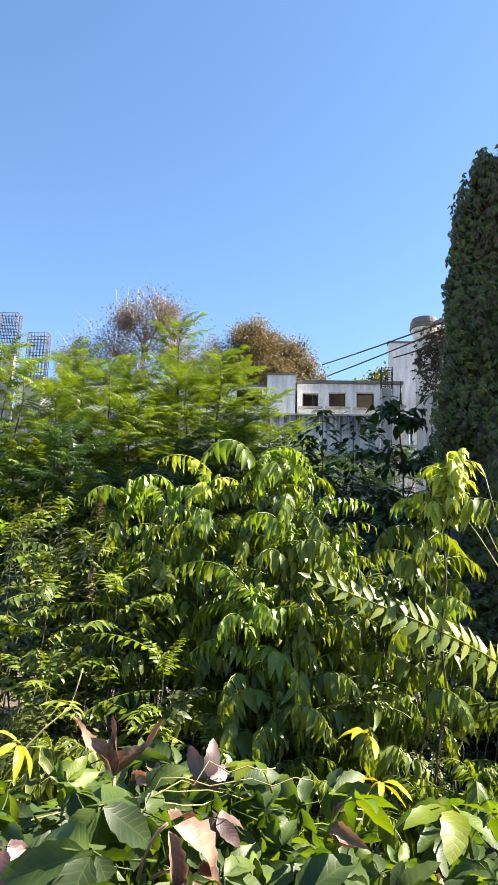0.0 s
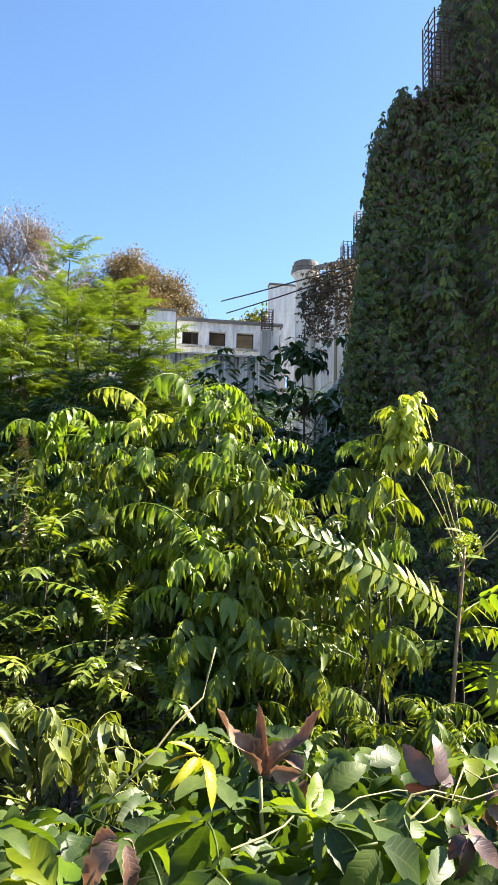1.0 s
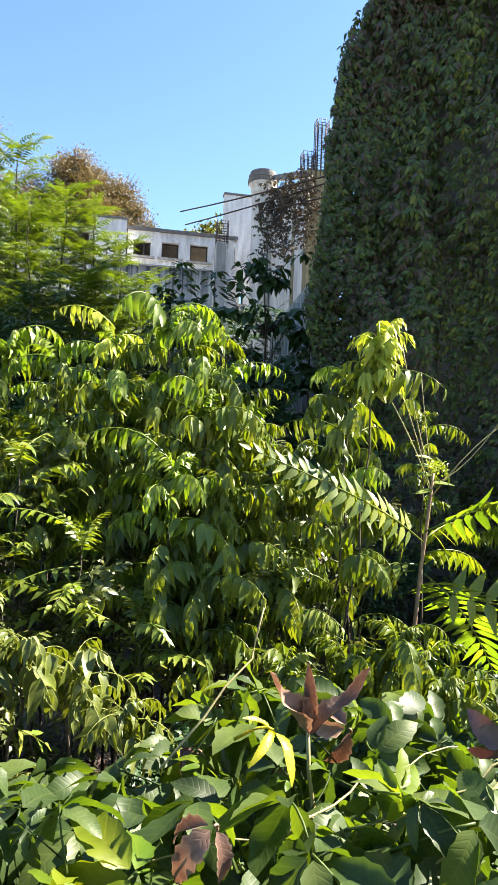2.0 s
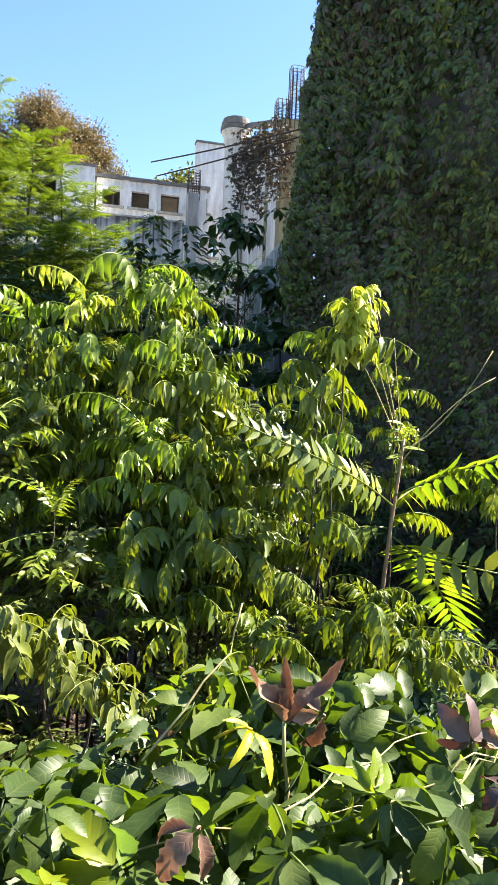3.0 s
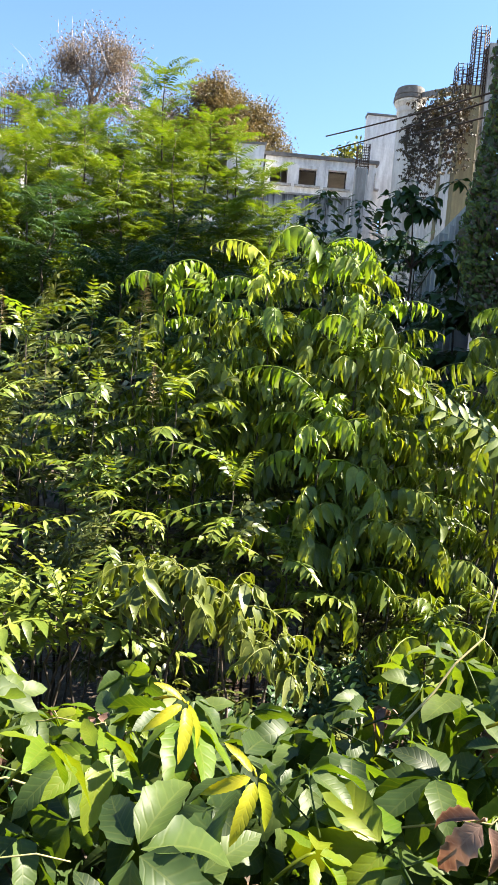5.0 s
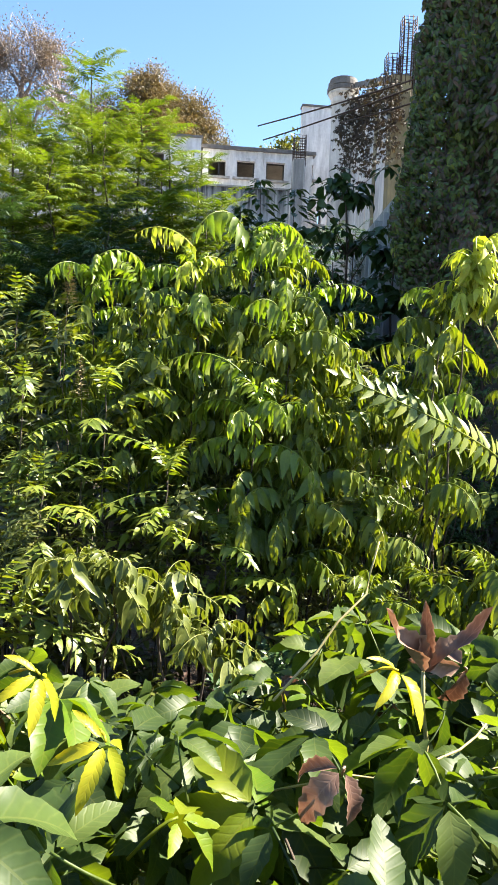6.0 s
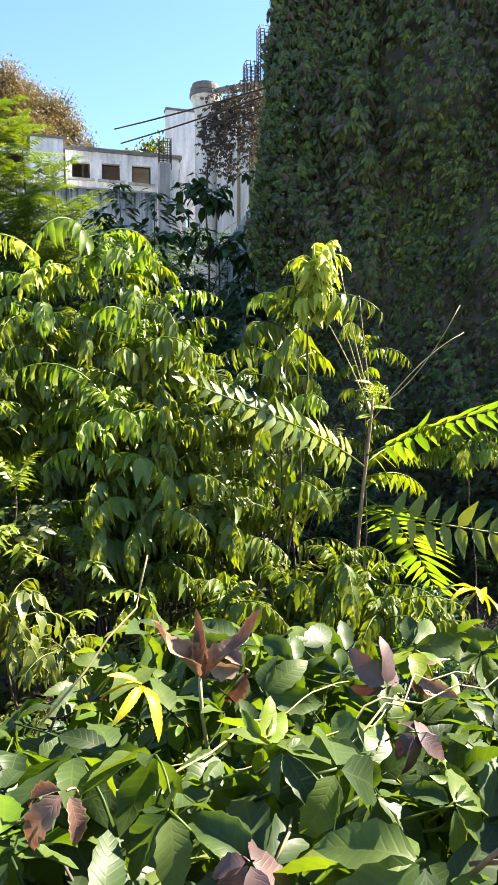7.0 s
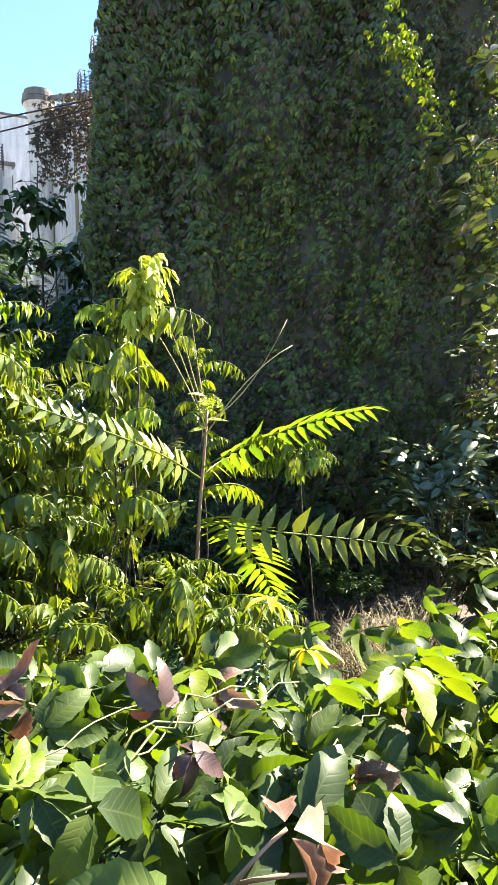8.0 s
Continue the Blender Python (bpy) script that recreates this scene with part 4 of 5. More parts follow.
def bush(x, y, top, width, seed, key, label, group, count=26):
    """A many-stemmed bush: leafy branches that crowd up and outwards from its foot."""
    r = np.random.default_rng(seed)
    gz = ground_z(x, y) - 0.02
    owner = thing("bush", (x, y, gz), label, "bush", group)
    H = top - gz
    for k in range(6):
        g = Geo()
        a = k * 1.05
        tube(g, bow((x + 0.04 * math.cos(a), y + 0.04 * math.sin(a), gz), (x + math.cos(a) * width * 0.4, y + math.sin(a) * width * 0.4, gz + H * 0.7), 0.04 * H, r, 6, 0.02), 0.011, 0.004, 4)
        part("stem", g, BARK, owner, smooth=True)
    for k in range(count):
        a = k * 2.4 + r.normal(0, 0.3)
        h = 0.12 + 0.72 * ((k * 0.618) % 1.0)
        d = width * (0.15 + 0.35 * r.uniform()) * (1.15 - 0.7 * h)
        p = (x + math.cos(a) * d, y + math.sin(a) * d, gz + H * h)
        m = basis(p, (math.cos(a), math.sin(a), 0.15 + 1.3 * h * r.uniform(0.5, 1)), (r.normal(0, 0.2), r.normal(0, 0.2), 1))
        m[:3, :3] *= min(1.25, max(0.55, max(width, H * 0.4) * 1.0)) * r.uniform(0.8, 1.1)
        hang("branch", TWIGS[key][k % 6], owner, Matrix(m.tolist()))


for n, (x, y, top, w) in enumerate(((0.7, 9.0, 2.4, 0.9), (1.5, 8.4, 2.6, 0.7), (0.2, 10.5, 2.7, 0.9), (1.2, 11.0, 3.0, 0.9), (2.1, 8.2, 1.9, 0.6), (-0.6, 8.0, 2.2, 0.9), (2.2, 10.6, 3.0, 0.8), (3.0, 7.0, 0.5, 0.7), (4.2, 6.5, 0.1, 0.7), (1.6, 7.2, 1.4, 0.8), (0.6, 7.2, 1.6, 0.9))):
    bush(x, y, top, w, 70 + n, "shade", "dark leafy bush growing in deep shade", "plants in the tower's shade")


def tiered_sapling(x, y, top, seed):
    r = np.random.default_rng(seed)
    gz = ground_z(x, y)
    owner = thing("sapling", (x, y, gz), "slim dark sapling with leaves in tiers", "sapling", "plants in the tower's shade")
    g, crown = Geo(), Geo()
    stem = bow((x, y, gz), (x, y, top), 0, r, 8, 0.02)
    tube(g, stem, 0.025, 0.005, 6)
    for k in range(30):
        z = top - 0.11 * k
        reach = min(0.55, 0.08 + 0.05 * k)
        for j in range(9 + k // 2):
            a = r.uniform(0, 2 * math.pi)
            rr = reach * r.uniform(0.2, 1)
            put_leaflet(crown, (x + math.cos(a) * rr, y + math.sin(a) * rr, z + 0.12 * rr + r.normal(0, 0.02)), (math.cos(a), math.sin(a), -0.3), (0, 0, 1), 0.2, 0.1, steps=1)
    part("stem", g, BARK, owner, smooth=True)
    part("foliage", crown, SHADED_LEAF, owner, smooth=True)


tiered_sapling(0.82, 10.7, 4.5, 91)
tiered_sapling(1.31, 10.5, 4.35, 92)
tiered_sapling(0.5, 10.3, 4.0, 93)

# fronds shared by all tree-of-heaven saplings
FR = np.random.default_rng(101)
HANGING = [frond(FR, FR.uniform(0.42, 0.64), 10, 0.178, 0.06, FR.uniform(0.5, 0.95), FR.uniform(1.5, 2.3), FR.uniform(0.95, 1.25), 0.1, 6, 0.2, 0.32, 0.55) for _ in range(14)]
SPREADING = [frond(FR, FR.uniform(0.46, 0.66), 8, 0.13, 0.046, 0.35, FR.uniform(0.5, 1.1), FR.uniform(0.1, 0.45), 0.16, 4, 0.16, 0.24, 0.35) for _ in range(10)]
LOW = [frond(FR, FR.uniform(0.22, 0.32), 4, 0.135, 0.05, FR.uniform(0.4, 0.9), FR.uniform(1.3, 2.0), FR.uniform(0.85, 1.15), 0.2, 6, 0.2, 0.3, 0.4, 0.003) for _ in range(8)]
TUFT = [frond(FR, FR.uniform(0.28, 0.4), 7, 0.17, 0.055, FR.uniform(0.9, 1.3), 2.6, 1.2, 0.1, 4, 0.24, 0.35, 0.4) for _ in range(5)]
SETS = {}
for tag, geos, mats in (("pale", TUFT, (AILANTHUS_PALE, AILANTHUS_PALE)), ("hang", HANGING, (AILANTHUS, AILANTHUS_YOUNG, AILANTHUS_PALE)), ("spread", SPREADING, (AILANTHUS, AILANTHUS_YOUNG)), ("low", LOW, (EDGED, EDGED))):
    for j, mat in enumerate(mats):
        SETS[tag, j] = [q.mesh("feather_leaf", mat) for q in geos]


def sapling(x, y, top, seed, fronds, sets, low=0.4, size=1.0, base=None, label="", young=0.15, tip=None, tilt=(-0.25, 0.25), stem_r=0.010, bark=BARK, group="tree-of-heaven saplings", pale=0):
    """A tree-of-heaven shoot: one stem, feathered leaves spiralling up it, a tuft on top."""
    r = np.random.default_rng(seed)
    bx, by = base if base else (x + r.normal(0, 0.12), y + r.normal(0, 0.12))
    gz = ground_z(bx, by)
    owner = thing("sapling", (bx, by, gz), label or "tree-of-heaven sapling with long drooping feathered leaves", "sapling", group)
    g = Geo()
    stem = bow((bx, by, gz), (x, y, top), 0, r, 9, 0.015)
    tube(g, stem[:-1] + [stem[-2] * 0.4 + stem[-1] * 0.6], stem_r, 0.004, 6)
    part("stem", g, bark, owner, smooth=True)
    for k in range(4):
        a = k * 1.7 + seed
        m = basis(stem[-2] * 0.5 + stem[-1] * 0.5, (math.cos(a), math.sin(a), r.uniform(0.9, 1.8)), (math.cos(a + 3.1), math.sin(a + 3.1), 0.5))
        m[:3, :3] *= size * r.uniform(0.45, 0.65)
        hang("leaf", SETS[sets, 1 if sets == "hang" and tip else 0][k], owner, Matrix(m.tolist()))
    for k in range(fronds):
        s = low + (1.0 - low) * (k + 0.5) / fronds
        i = min(8, int(s * 9))
        p = stem[i] + (stem[i + 1] - stem[i]) * (s * 9 - i)
        a = k * 2.4 + r.normal(0, 0.35) + seed
        j = 1 if r.uniform() < young or (tip is not None and k >= fronds - tip) else 0
        j = 2 if pale and k >= fronds - pale else j
        use = SETS[sets, j]
        m = basis(p, (math.cos(a), math.sin(a), r.uniform(*tilt)), (r.normal(0, 0.12), r.normal(0, 0.12), 1))
        m[:3, :3] *= size * r.uniform(0.82, 1.12)
        hang("leaf", use[int(r.integers(len(use)))], owner, Matrix(m.tolist()))
    return owner


# the big drooping clump
for n, (x, y, top, fr, young, tip) in enumerate(((-0.26, 4.5, 2.32, 15, 0.4, 5), (0.06, 4.45, 2.44, 16, 0.3, 4), (0.30, 4.55, 2.36, 16, 0.2, 3), (0.48, 4.6, 2.12, 16, 0.12, 2), (0.62, 4.5, 1.82, 15, 0.1, 1), (-0.62, 4.7, 2.2, 14, 0.3, 3), (-0.95, 4.8, 2.25, 14, 0.3, 3), (0.28, 4.25, 1.85, 15, 0.1, 1), (-0.25, 4.25, 1.9, 15, 0.1, 0), (0.08, 3.95, 1.46, 14, 0.9, 9), (0.45, 4.05, 1.3, 14, 0.1, 0), (0.8, 4.4, 1.35, 14, 0.1, 0), (0.25, 3.8, 0.85, 13, 0.1, 0), (-0.65, 4.3, 1.65, 14, 0.1, 0), (0.7, 4.0, 0.8, 13, 0.1, 0), (0.0, 4.7, 2.0, 14, 0.1, 0))):
    sapling(x, y, top, 200 + n, fr + 6, "hang", 0.58, 0.7 if n == 0 else 0.86, young=young * 0.5, tip=tip, pale=4 if n == 0 else 0)

# the sapling with a pale yellow top
sapling(1.26, 3.78, 2.2, 230, 18, "pale", 0.90, 0.78, base=(1.15, 4.15), tip=7, young=0.9, label="tree-of-heaven sapling with drooping pale yellow young leaves on top", tilt=(0.2, 1.0))
sapling(1.14, 3.95, 2.0, 231, 18, "hang", 0.55, 0.95, base=(1.1, 4.25), young=0.1)
sapling(1.3, 4.45, 1.75, 232, 16, "hang", 0.45, 0.85, young=0.12)
sapling(0.95, 4.5, 1.6, 234, 16, "hang", 0.45, 0.85, young=0.1)
sapling(2.0, 4.75, 1.95, 233, 13, "hang", 0.65, 0.62, young=0.2)
sapling(2.36, 3.95, 1.16, 235, 9, "hang", 0.88, 0.62, young=0.4, stem_r=0.004)


def bare_sapling():
    """The shoot that has lost its upper leaves: bare stalks, a seed knot and a few large fronds."""
    r = np.random.default_rng(240)
    owner = thing("sapling", (1.66, 4.15, ground_z(1.66, 4.15)), "tree-of-heaven sapling with bare leaf stalks and a few large fronds", "sapling", "tree-of-heaven saplings")
    g = Geo()
    stem = [np.array(p) for p in ((1.66, 4.15, -0.75), (1.68, 4.15, 0.0), (1.70, 4.15, 0.38), (1.735, 4.15, 0.8), (1.78, 4.15, 1.2), (1.805, 4.15, 1.44))]
    tube(g, stem, 0.018, 0.008, 8)
    part("stem", g, PINK_BARK, owner, smooth=True)
    g = Geo()
    for k in range(130):
        p = np.array((1.81, 4.15, 1.48)) + r.normal(0, 1, 3) * np.array((0.04, 0.04, 0.022))
        put_leaflet(g, p, r.normal(0, 1, 3), r.normal(0, 1, 3), 0.028, 0.012, steps=1)
    tagged(part("bud_knot", g, AILANTHUS_PALE, owner, "small yellow knot of buds", True), kind="stuff")
    for q, sag in (((1.38, 4.1, 2.02), 0.05), ((1.47, 4.0, 2.0), 0.04), ((1.58, 4.2, 2.28), -0.05), ((1.72, 4.2, 2.1), -0.04), ((2.40, 4.1, 2.05), -0.11), ((2.5, 4.2, 1.88), 0.07)):
        g = Geo()
        tube(g, bow((1.80, 4.15, 1.3 + r.uniform(-0.05, 0.1)), q, sag, r, 7), 0.005, 0.002, 5)
        part("bare_stalk", g, STALK, owner, smooth=True)
    for k in range(5):  # few pale leaflets under the knot
        g = Geo()
        put_leaflet(g, (1.79, 4.13, 1.33 + 0.05 * k), (-1 if k != 1 else 1, -0.25, 0.08 * k - 0.1), (0.2, -0.5, 1), 0.15, 0.05, fold=0.2, curl=0.2, steps=4)
        part("leaflet", g, AILANTHUS_YOUNG, owner, smooth=True)
    big = np.random.default_rng(7)

    def set_frond(p, q, pairs, leaf, width, rise, bend, droop, mat, up=(0, 0, 1), fold=0.2, curl=0.2):
        p, q = np.asarray(p, float), np.asarray(q, float)
        f = frond(big, np.linalg.norm(q - p) * 1.06, pairs, leaf, width, rise, bend, droop, 0.12, 4, 0.06, fold, curl, 0.007)
        m = basis(p, q - p, up)
        hang("leaf", f.mesh("feather_leaf", mat), owner, Matrix(m.tolist()))

    set_frond((1.74, 4.1, 0.72), (3.12, 3.8, 0.34), 13, 0.22, 0.084, 0.16, 0.34, -0.12, AILANTHUS, up=(0.05, -0.97, 0.2), fold=0.4)
    set_frond((1.72, 4.08, 0.80), (2.38, 4.2, 0.0), 17, 0.31, 0.05, 0.35, 0.7, 0.0, AILANTHUS_YOUNG, up=(0.6, 0.5, 0.6), fold=0.12)
    set_frond((1.75, 4.14, 1.06), (2.87, 3.8, 1.42), 16, 0.25, 0.062, 0.18, 0.36, 0.2, AILANTHUS_YOUNG, up=(0.3, 0.45, 0.85))
    set_frond((1.72, 4.1, 1.0), (0.49, 3.5, 1.59), 18, 0.15, 0.055, 0.14, 0.3, 0.12, AILANTHUS, up=(-0.1, -0.9, 0.5))
    set_frond((1.70, 4.12, 0.85), (1.12, 4.3, 0.62), 11, 0.17, 0.056, 0.4, 0.9, 0.3, AILANTHUS, up=(0.1, -0.2, 1))
    set_frond((1.72, 4.2, 0.8), (1.35, 4.7, 0.45), 10, 0.2, 0.06, 0.3, 0.7, 0.3, AILANTHUS, up=(0, -0.4, 1))
    set_frond((1.78, 4.2, 1.0), (2.5, 4.7, 0.95), 10, 0.17, 0.055, 0.4, 1.0, 0.8, AILANTHUS)
    set_frond((1.75, 4.2, 0.9), (2.3, 4.3, 0.75), 9, 0.17, 0.055, 0.5, 1.1, 0.8, AILANTHUS)


bare_sapling()

# lower drooping shoots in front, sunlit and yellowish
for n, (x, y, top, fr, size) in enumerate(((-0.76, 2.95, 0.74, 13, 1.0), (-0.58, 2.9, 0.72, 13, 1.0), (-0.42, 2.95, 0.62, 12, 0.95), (-0.18, 2.85, 0.46, 13, 0.9))):
    sapling(x, y, top, 260 + n, fr, "low", 0.86, size, young=0.9, label="low tree-of-heaven shoot with drooping yellow-edged leaves")
for n, (x, y, top) in enumerate(((-1.12, 3.0, 0.55), (-1.45, 2.9, 0.5))):
    sapling(x, y, top, 280 + n, 9, "spread", 0.8, 1.05, young=0.0, label="low tree-of-heaven shoot with broad dark feathered leaves")
for n, (x, y, top, fr, size) in enumerate(((1.25, 3.4, 0.58, 14, 0.85), (1.45, 3.5, 0.45, 14, 0.8), (1.75, 3.35, 0.18, 13, 0.75), (1.0, 3.5, 0.45, 13, 0.8), (0.6, 3.3, 0.45, 13, 0.8), (1.4, 3.2, 0.35, 12, 0.75))):
    sapling(x, y, top, 270 + n, fr, "hang", 0.6, size, young=0.2)

# left: mixed saplings and bushes
for n, (x, y, top, fr) in enumerate(((-1.35, 4.6, 2.0, 13), (-1.7, 4.3, 1.85, 13), (-2.1, 4.6, 2.0, 13), (-1.2, 4.0, 1.5, 12), (-1.75, 3.7, 1.3, 12), (-2.5, 4.2, 1.7, 12), (-1.0, 3.6, 1.0, 12), (-0.4, 3.7, 1.1, 12), (-1.5, 3.2, 0.75, 11), (-2.1, 3.4, 0.95, 11), (-2.9, 4.8, 2.1, 12), (-0.75, 3.9, 1.5, 12), (-1.05, 4.4, 1.8, 12), (-0.1, 3.6, 0.7, 11))):
    sapling(x, y, top, 300 + n, fr + 4, "spread", 0.5, 0.78, tilt=(-0.4, 0.6), young=0.12, stem_r=0.004, label="tree-of-heaven sapling with spreading feathered leaves")
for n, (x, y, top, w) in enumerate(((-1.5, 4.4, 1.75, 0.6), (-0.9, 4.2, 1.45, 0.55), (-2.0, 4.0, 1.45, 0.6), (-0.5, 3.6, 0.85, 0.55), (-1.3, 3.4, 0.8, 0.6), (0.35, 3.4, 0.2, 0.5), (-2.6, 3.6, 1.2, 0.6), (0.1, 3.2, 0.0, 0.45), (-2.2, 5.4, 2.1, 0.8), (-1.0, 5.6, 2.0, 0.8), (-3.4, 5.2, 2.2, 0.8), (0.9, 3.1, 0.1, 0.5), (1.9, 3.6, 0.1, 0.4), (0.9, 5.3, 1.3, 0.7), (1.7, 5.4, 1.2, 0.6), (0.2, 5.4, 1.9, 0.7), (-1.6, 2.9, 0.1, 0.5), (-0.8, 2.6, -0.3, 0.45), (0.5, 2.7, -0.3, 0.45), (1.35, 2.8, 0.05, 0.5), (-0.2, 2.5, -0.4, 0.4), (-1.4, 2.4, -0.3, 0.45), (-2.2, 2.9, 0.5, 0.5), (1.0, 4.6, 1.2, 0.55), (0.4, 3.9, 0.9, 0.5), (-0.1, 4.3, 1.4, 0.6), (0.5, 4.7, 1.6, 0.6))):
    # lowest bushes get shade-coloured leaves to darken the gap behind the hedge
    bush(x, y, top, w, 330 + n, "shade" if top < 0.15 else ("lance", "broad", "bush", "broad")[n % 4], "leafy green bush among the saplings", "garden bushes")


def plume(x, y, top, seed):
    """A faded flower spike over the bushes."""
    r = np.random.default_rng(seed)
    owner = thing("weed", (x, y, ground_z(x, y)), "tall weed with a faded brown flower spike", "weed", "weeds with faded spikes")
    g = Geo()
    stem = bow((x, y, ground_z(x, y)), (x + r.normal(0, 0.05), y, top), 0, r, 7, 0.015)
    tube(g, stem, 0.003, 0.0012, 5)
    part("stem", g, BARK, owner, smooth=True)
    g = Geo()
    for k in range(150):
        s = r.uniform(0, 1)
        p = stem[7] - np.array((0, 0, 0.24 * s))
        a = r.uniform(0, 6.28)
        put_leaflet(g, p, (math.cos(a), math.sin(a), 0.3), (0, 0, 1), 0.02 + 0.05 * s, 0.012, steps=1)
    part("spike", g, BUSH if seed % 2 else STRAW, owner, smooth=True)
    g = Geo()
    for k in range(60):
        s = r.uniform(0.35, 0.85)
        p = stem[int(s * 7)]
        a = r.uniform(0, 6.28)
        put_leaflet(g, p + r.normal(0, 0.02, 3), (math.cos(a), math.sin(a), r.uniform(-0.4, 0.3)), (0, 0, 1), 0.11, 0.03, steps=2)
    part("foliage", g, BUSH, owner, smooth=True)


for n, (x, y, top) in enumerate(((-1.05, 4.3, 2.14), (-1.55, 4.2, 2.05), (-1.75, 4.0, 1.95), (-2.0, 3.6, 1.7), (-0.85, 3.8, 1.6))):
    plume(x, y, top, 360 + n)

# ---- right side ----


def right_tree():
    r = np.random.default_rng(401)
    x, y = 6.15, 5.4
    owner = thing("tree", (x, y, ground_z(x, y)), "slender tree with sparse sunlit leaves beside the tower", "tree")
    g, crown = Geo(), Geo()
    trunk = bow((x, y, ground_z(x, y)), (x - 0.1, y, 5.6), 0, r, 9, 0.05)
    tube(g, trunk, 0.07, 0.02, 7)
    for k in range(26):
        s = 0.25 + 0.72 * k / 26
        p = trunk[min(8, int(s * 9))]
        a = k * 2.4
        q = p + np.array((math.cos(a) * 0.85, math.sin(a) * 0.85, r.uniform(0.0, 0.5))) * r.uniform(0.5, 1.1)
        w = bow(p, q, 0.08, r, 5, 0.03)
        tube(g, w, 0.012, 0.004, 4)
        for j in range(24):
            t = r.uniform(0.2, 1)
            n = min(4, int(t * 5))
            at = w[n] + (w[n + 1] - w[n]) * (t * 5 - n) + r.normal(0, 0.09, 3)
            put_leaflet(crown, at, (math.cos(a) + r.normal(0, 0.7), math.sin(a) + r.normal(0, 0.7), r.uniform(-0.8, 0.3)), (r.normal(0, 0.4), r.normal(0, 0.4), 1), 0.25 * r.uniform(0.6, 1.1), 0.125, fold=0.2, steps=4)
    part("trunk", g, BARK, owner, smooth=True)
    part("crown", crown, WAXY, owner, smooth=True)


right_tree()
for n, (x, y, top, w) in enumerate(((4.55, 4.8, 0.95, 0.55), (5.2, 4.7, 0.7, 0.6), (4.9, 5.3, 1.1, 0.6), (5.7, 5.0, 1.2, 0.7), (6.6, 5.0, 1.6, 0.8))):
    bush(x, y, top, w, 410 + n, "waxy", "waxy-leaved shrub at the tower's foot", "shrubs at the tower's foot")


def dry_grass(x, y, seed):
    r = np.random.default_rng(seed)
    g = Geo()
    gz = ground_z(x, y)
    for k in range(170):
        a = r.uniform(0, 6.28)
        p = np.array((x + r.normal(0, 0.16), y + r.normal(0, 0.12), gz - 0.02))
        q = p + np.array((math.cos(a) * r.uniform(0.1, 0.45), math.sin(a) * r.uniform(0.1, 0.3), r.uniform(0.2, 0.62)))
        tube(g, bow(p, q, 0.06, r, 4), 0.003, 0.001, 3)
    lone("grass_tuft", g, STRAW, "thin tuft of dry grass in the shade", "grass", "dry grass tufts", "stuff", True)


for n, (x, y) in enumerate(((3.0, 4.4), (3.4, 4.5), (3.7, 4.3), (3.2, 4.0), (4.0, 4.5), (2.7, 4.6))):
    dry_grass(x, y, 430 + n)


def litter():
    r = np.random.default_rng(440)
    g = Geo()
    for k in range(3000):
        x, y = r.uniform(-3, 6), r.uniform(1.4, 7)
        put_leaflet(g, (x, y, ground_z(x, y) + 0.015 + r.uniform(0, 0.03)), (r.normal(), r.normal(), 0), (r.normal(0, 0.4), r.normal(0, 0.4), 1), r.uniform(0.05, 0.11), 0.035, fold=0.3, curl=0.6, steps=2)
    lone("leaf_litter", g, DEAD, "brown dead leaves strewn on the soil", "leaf litter", "", "stuff", True)


litter()

# ---- the creeper-grown hedge in front ----


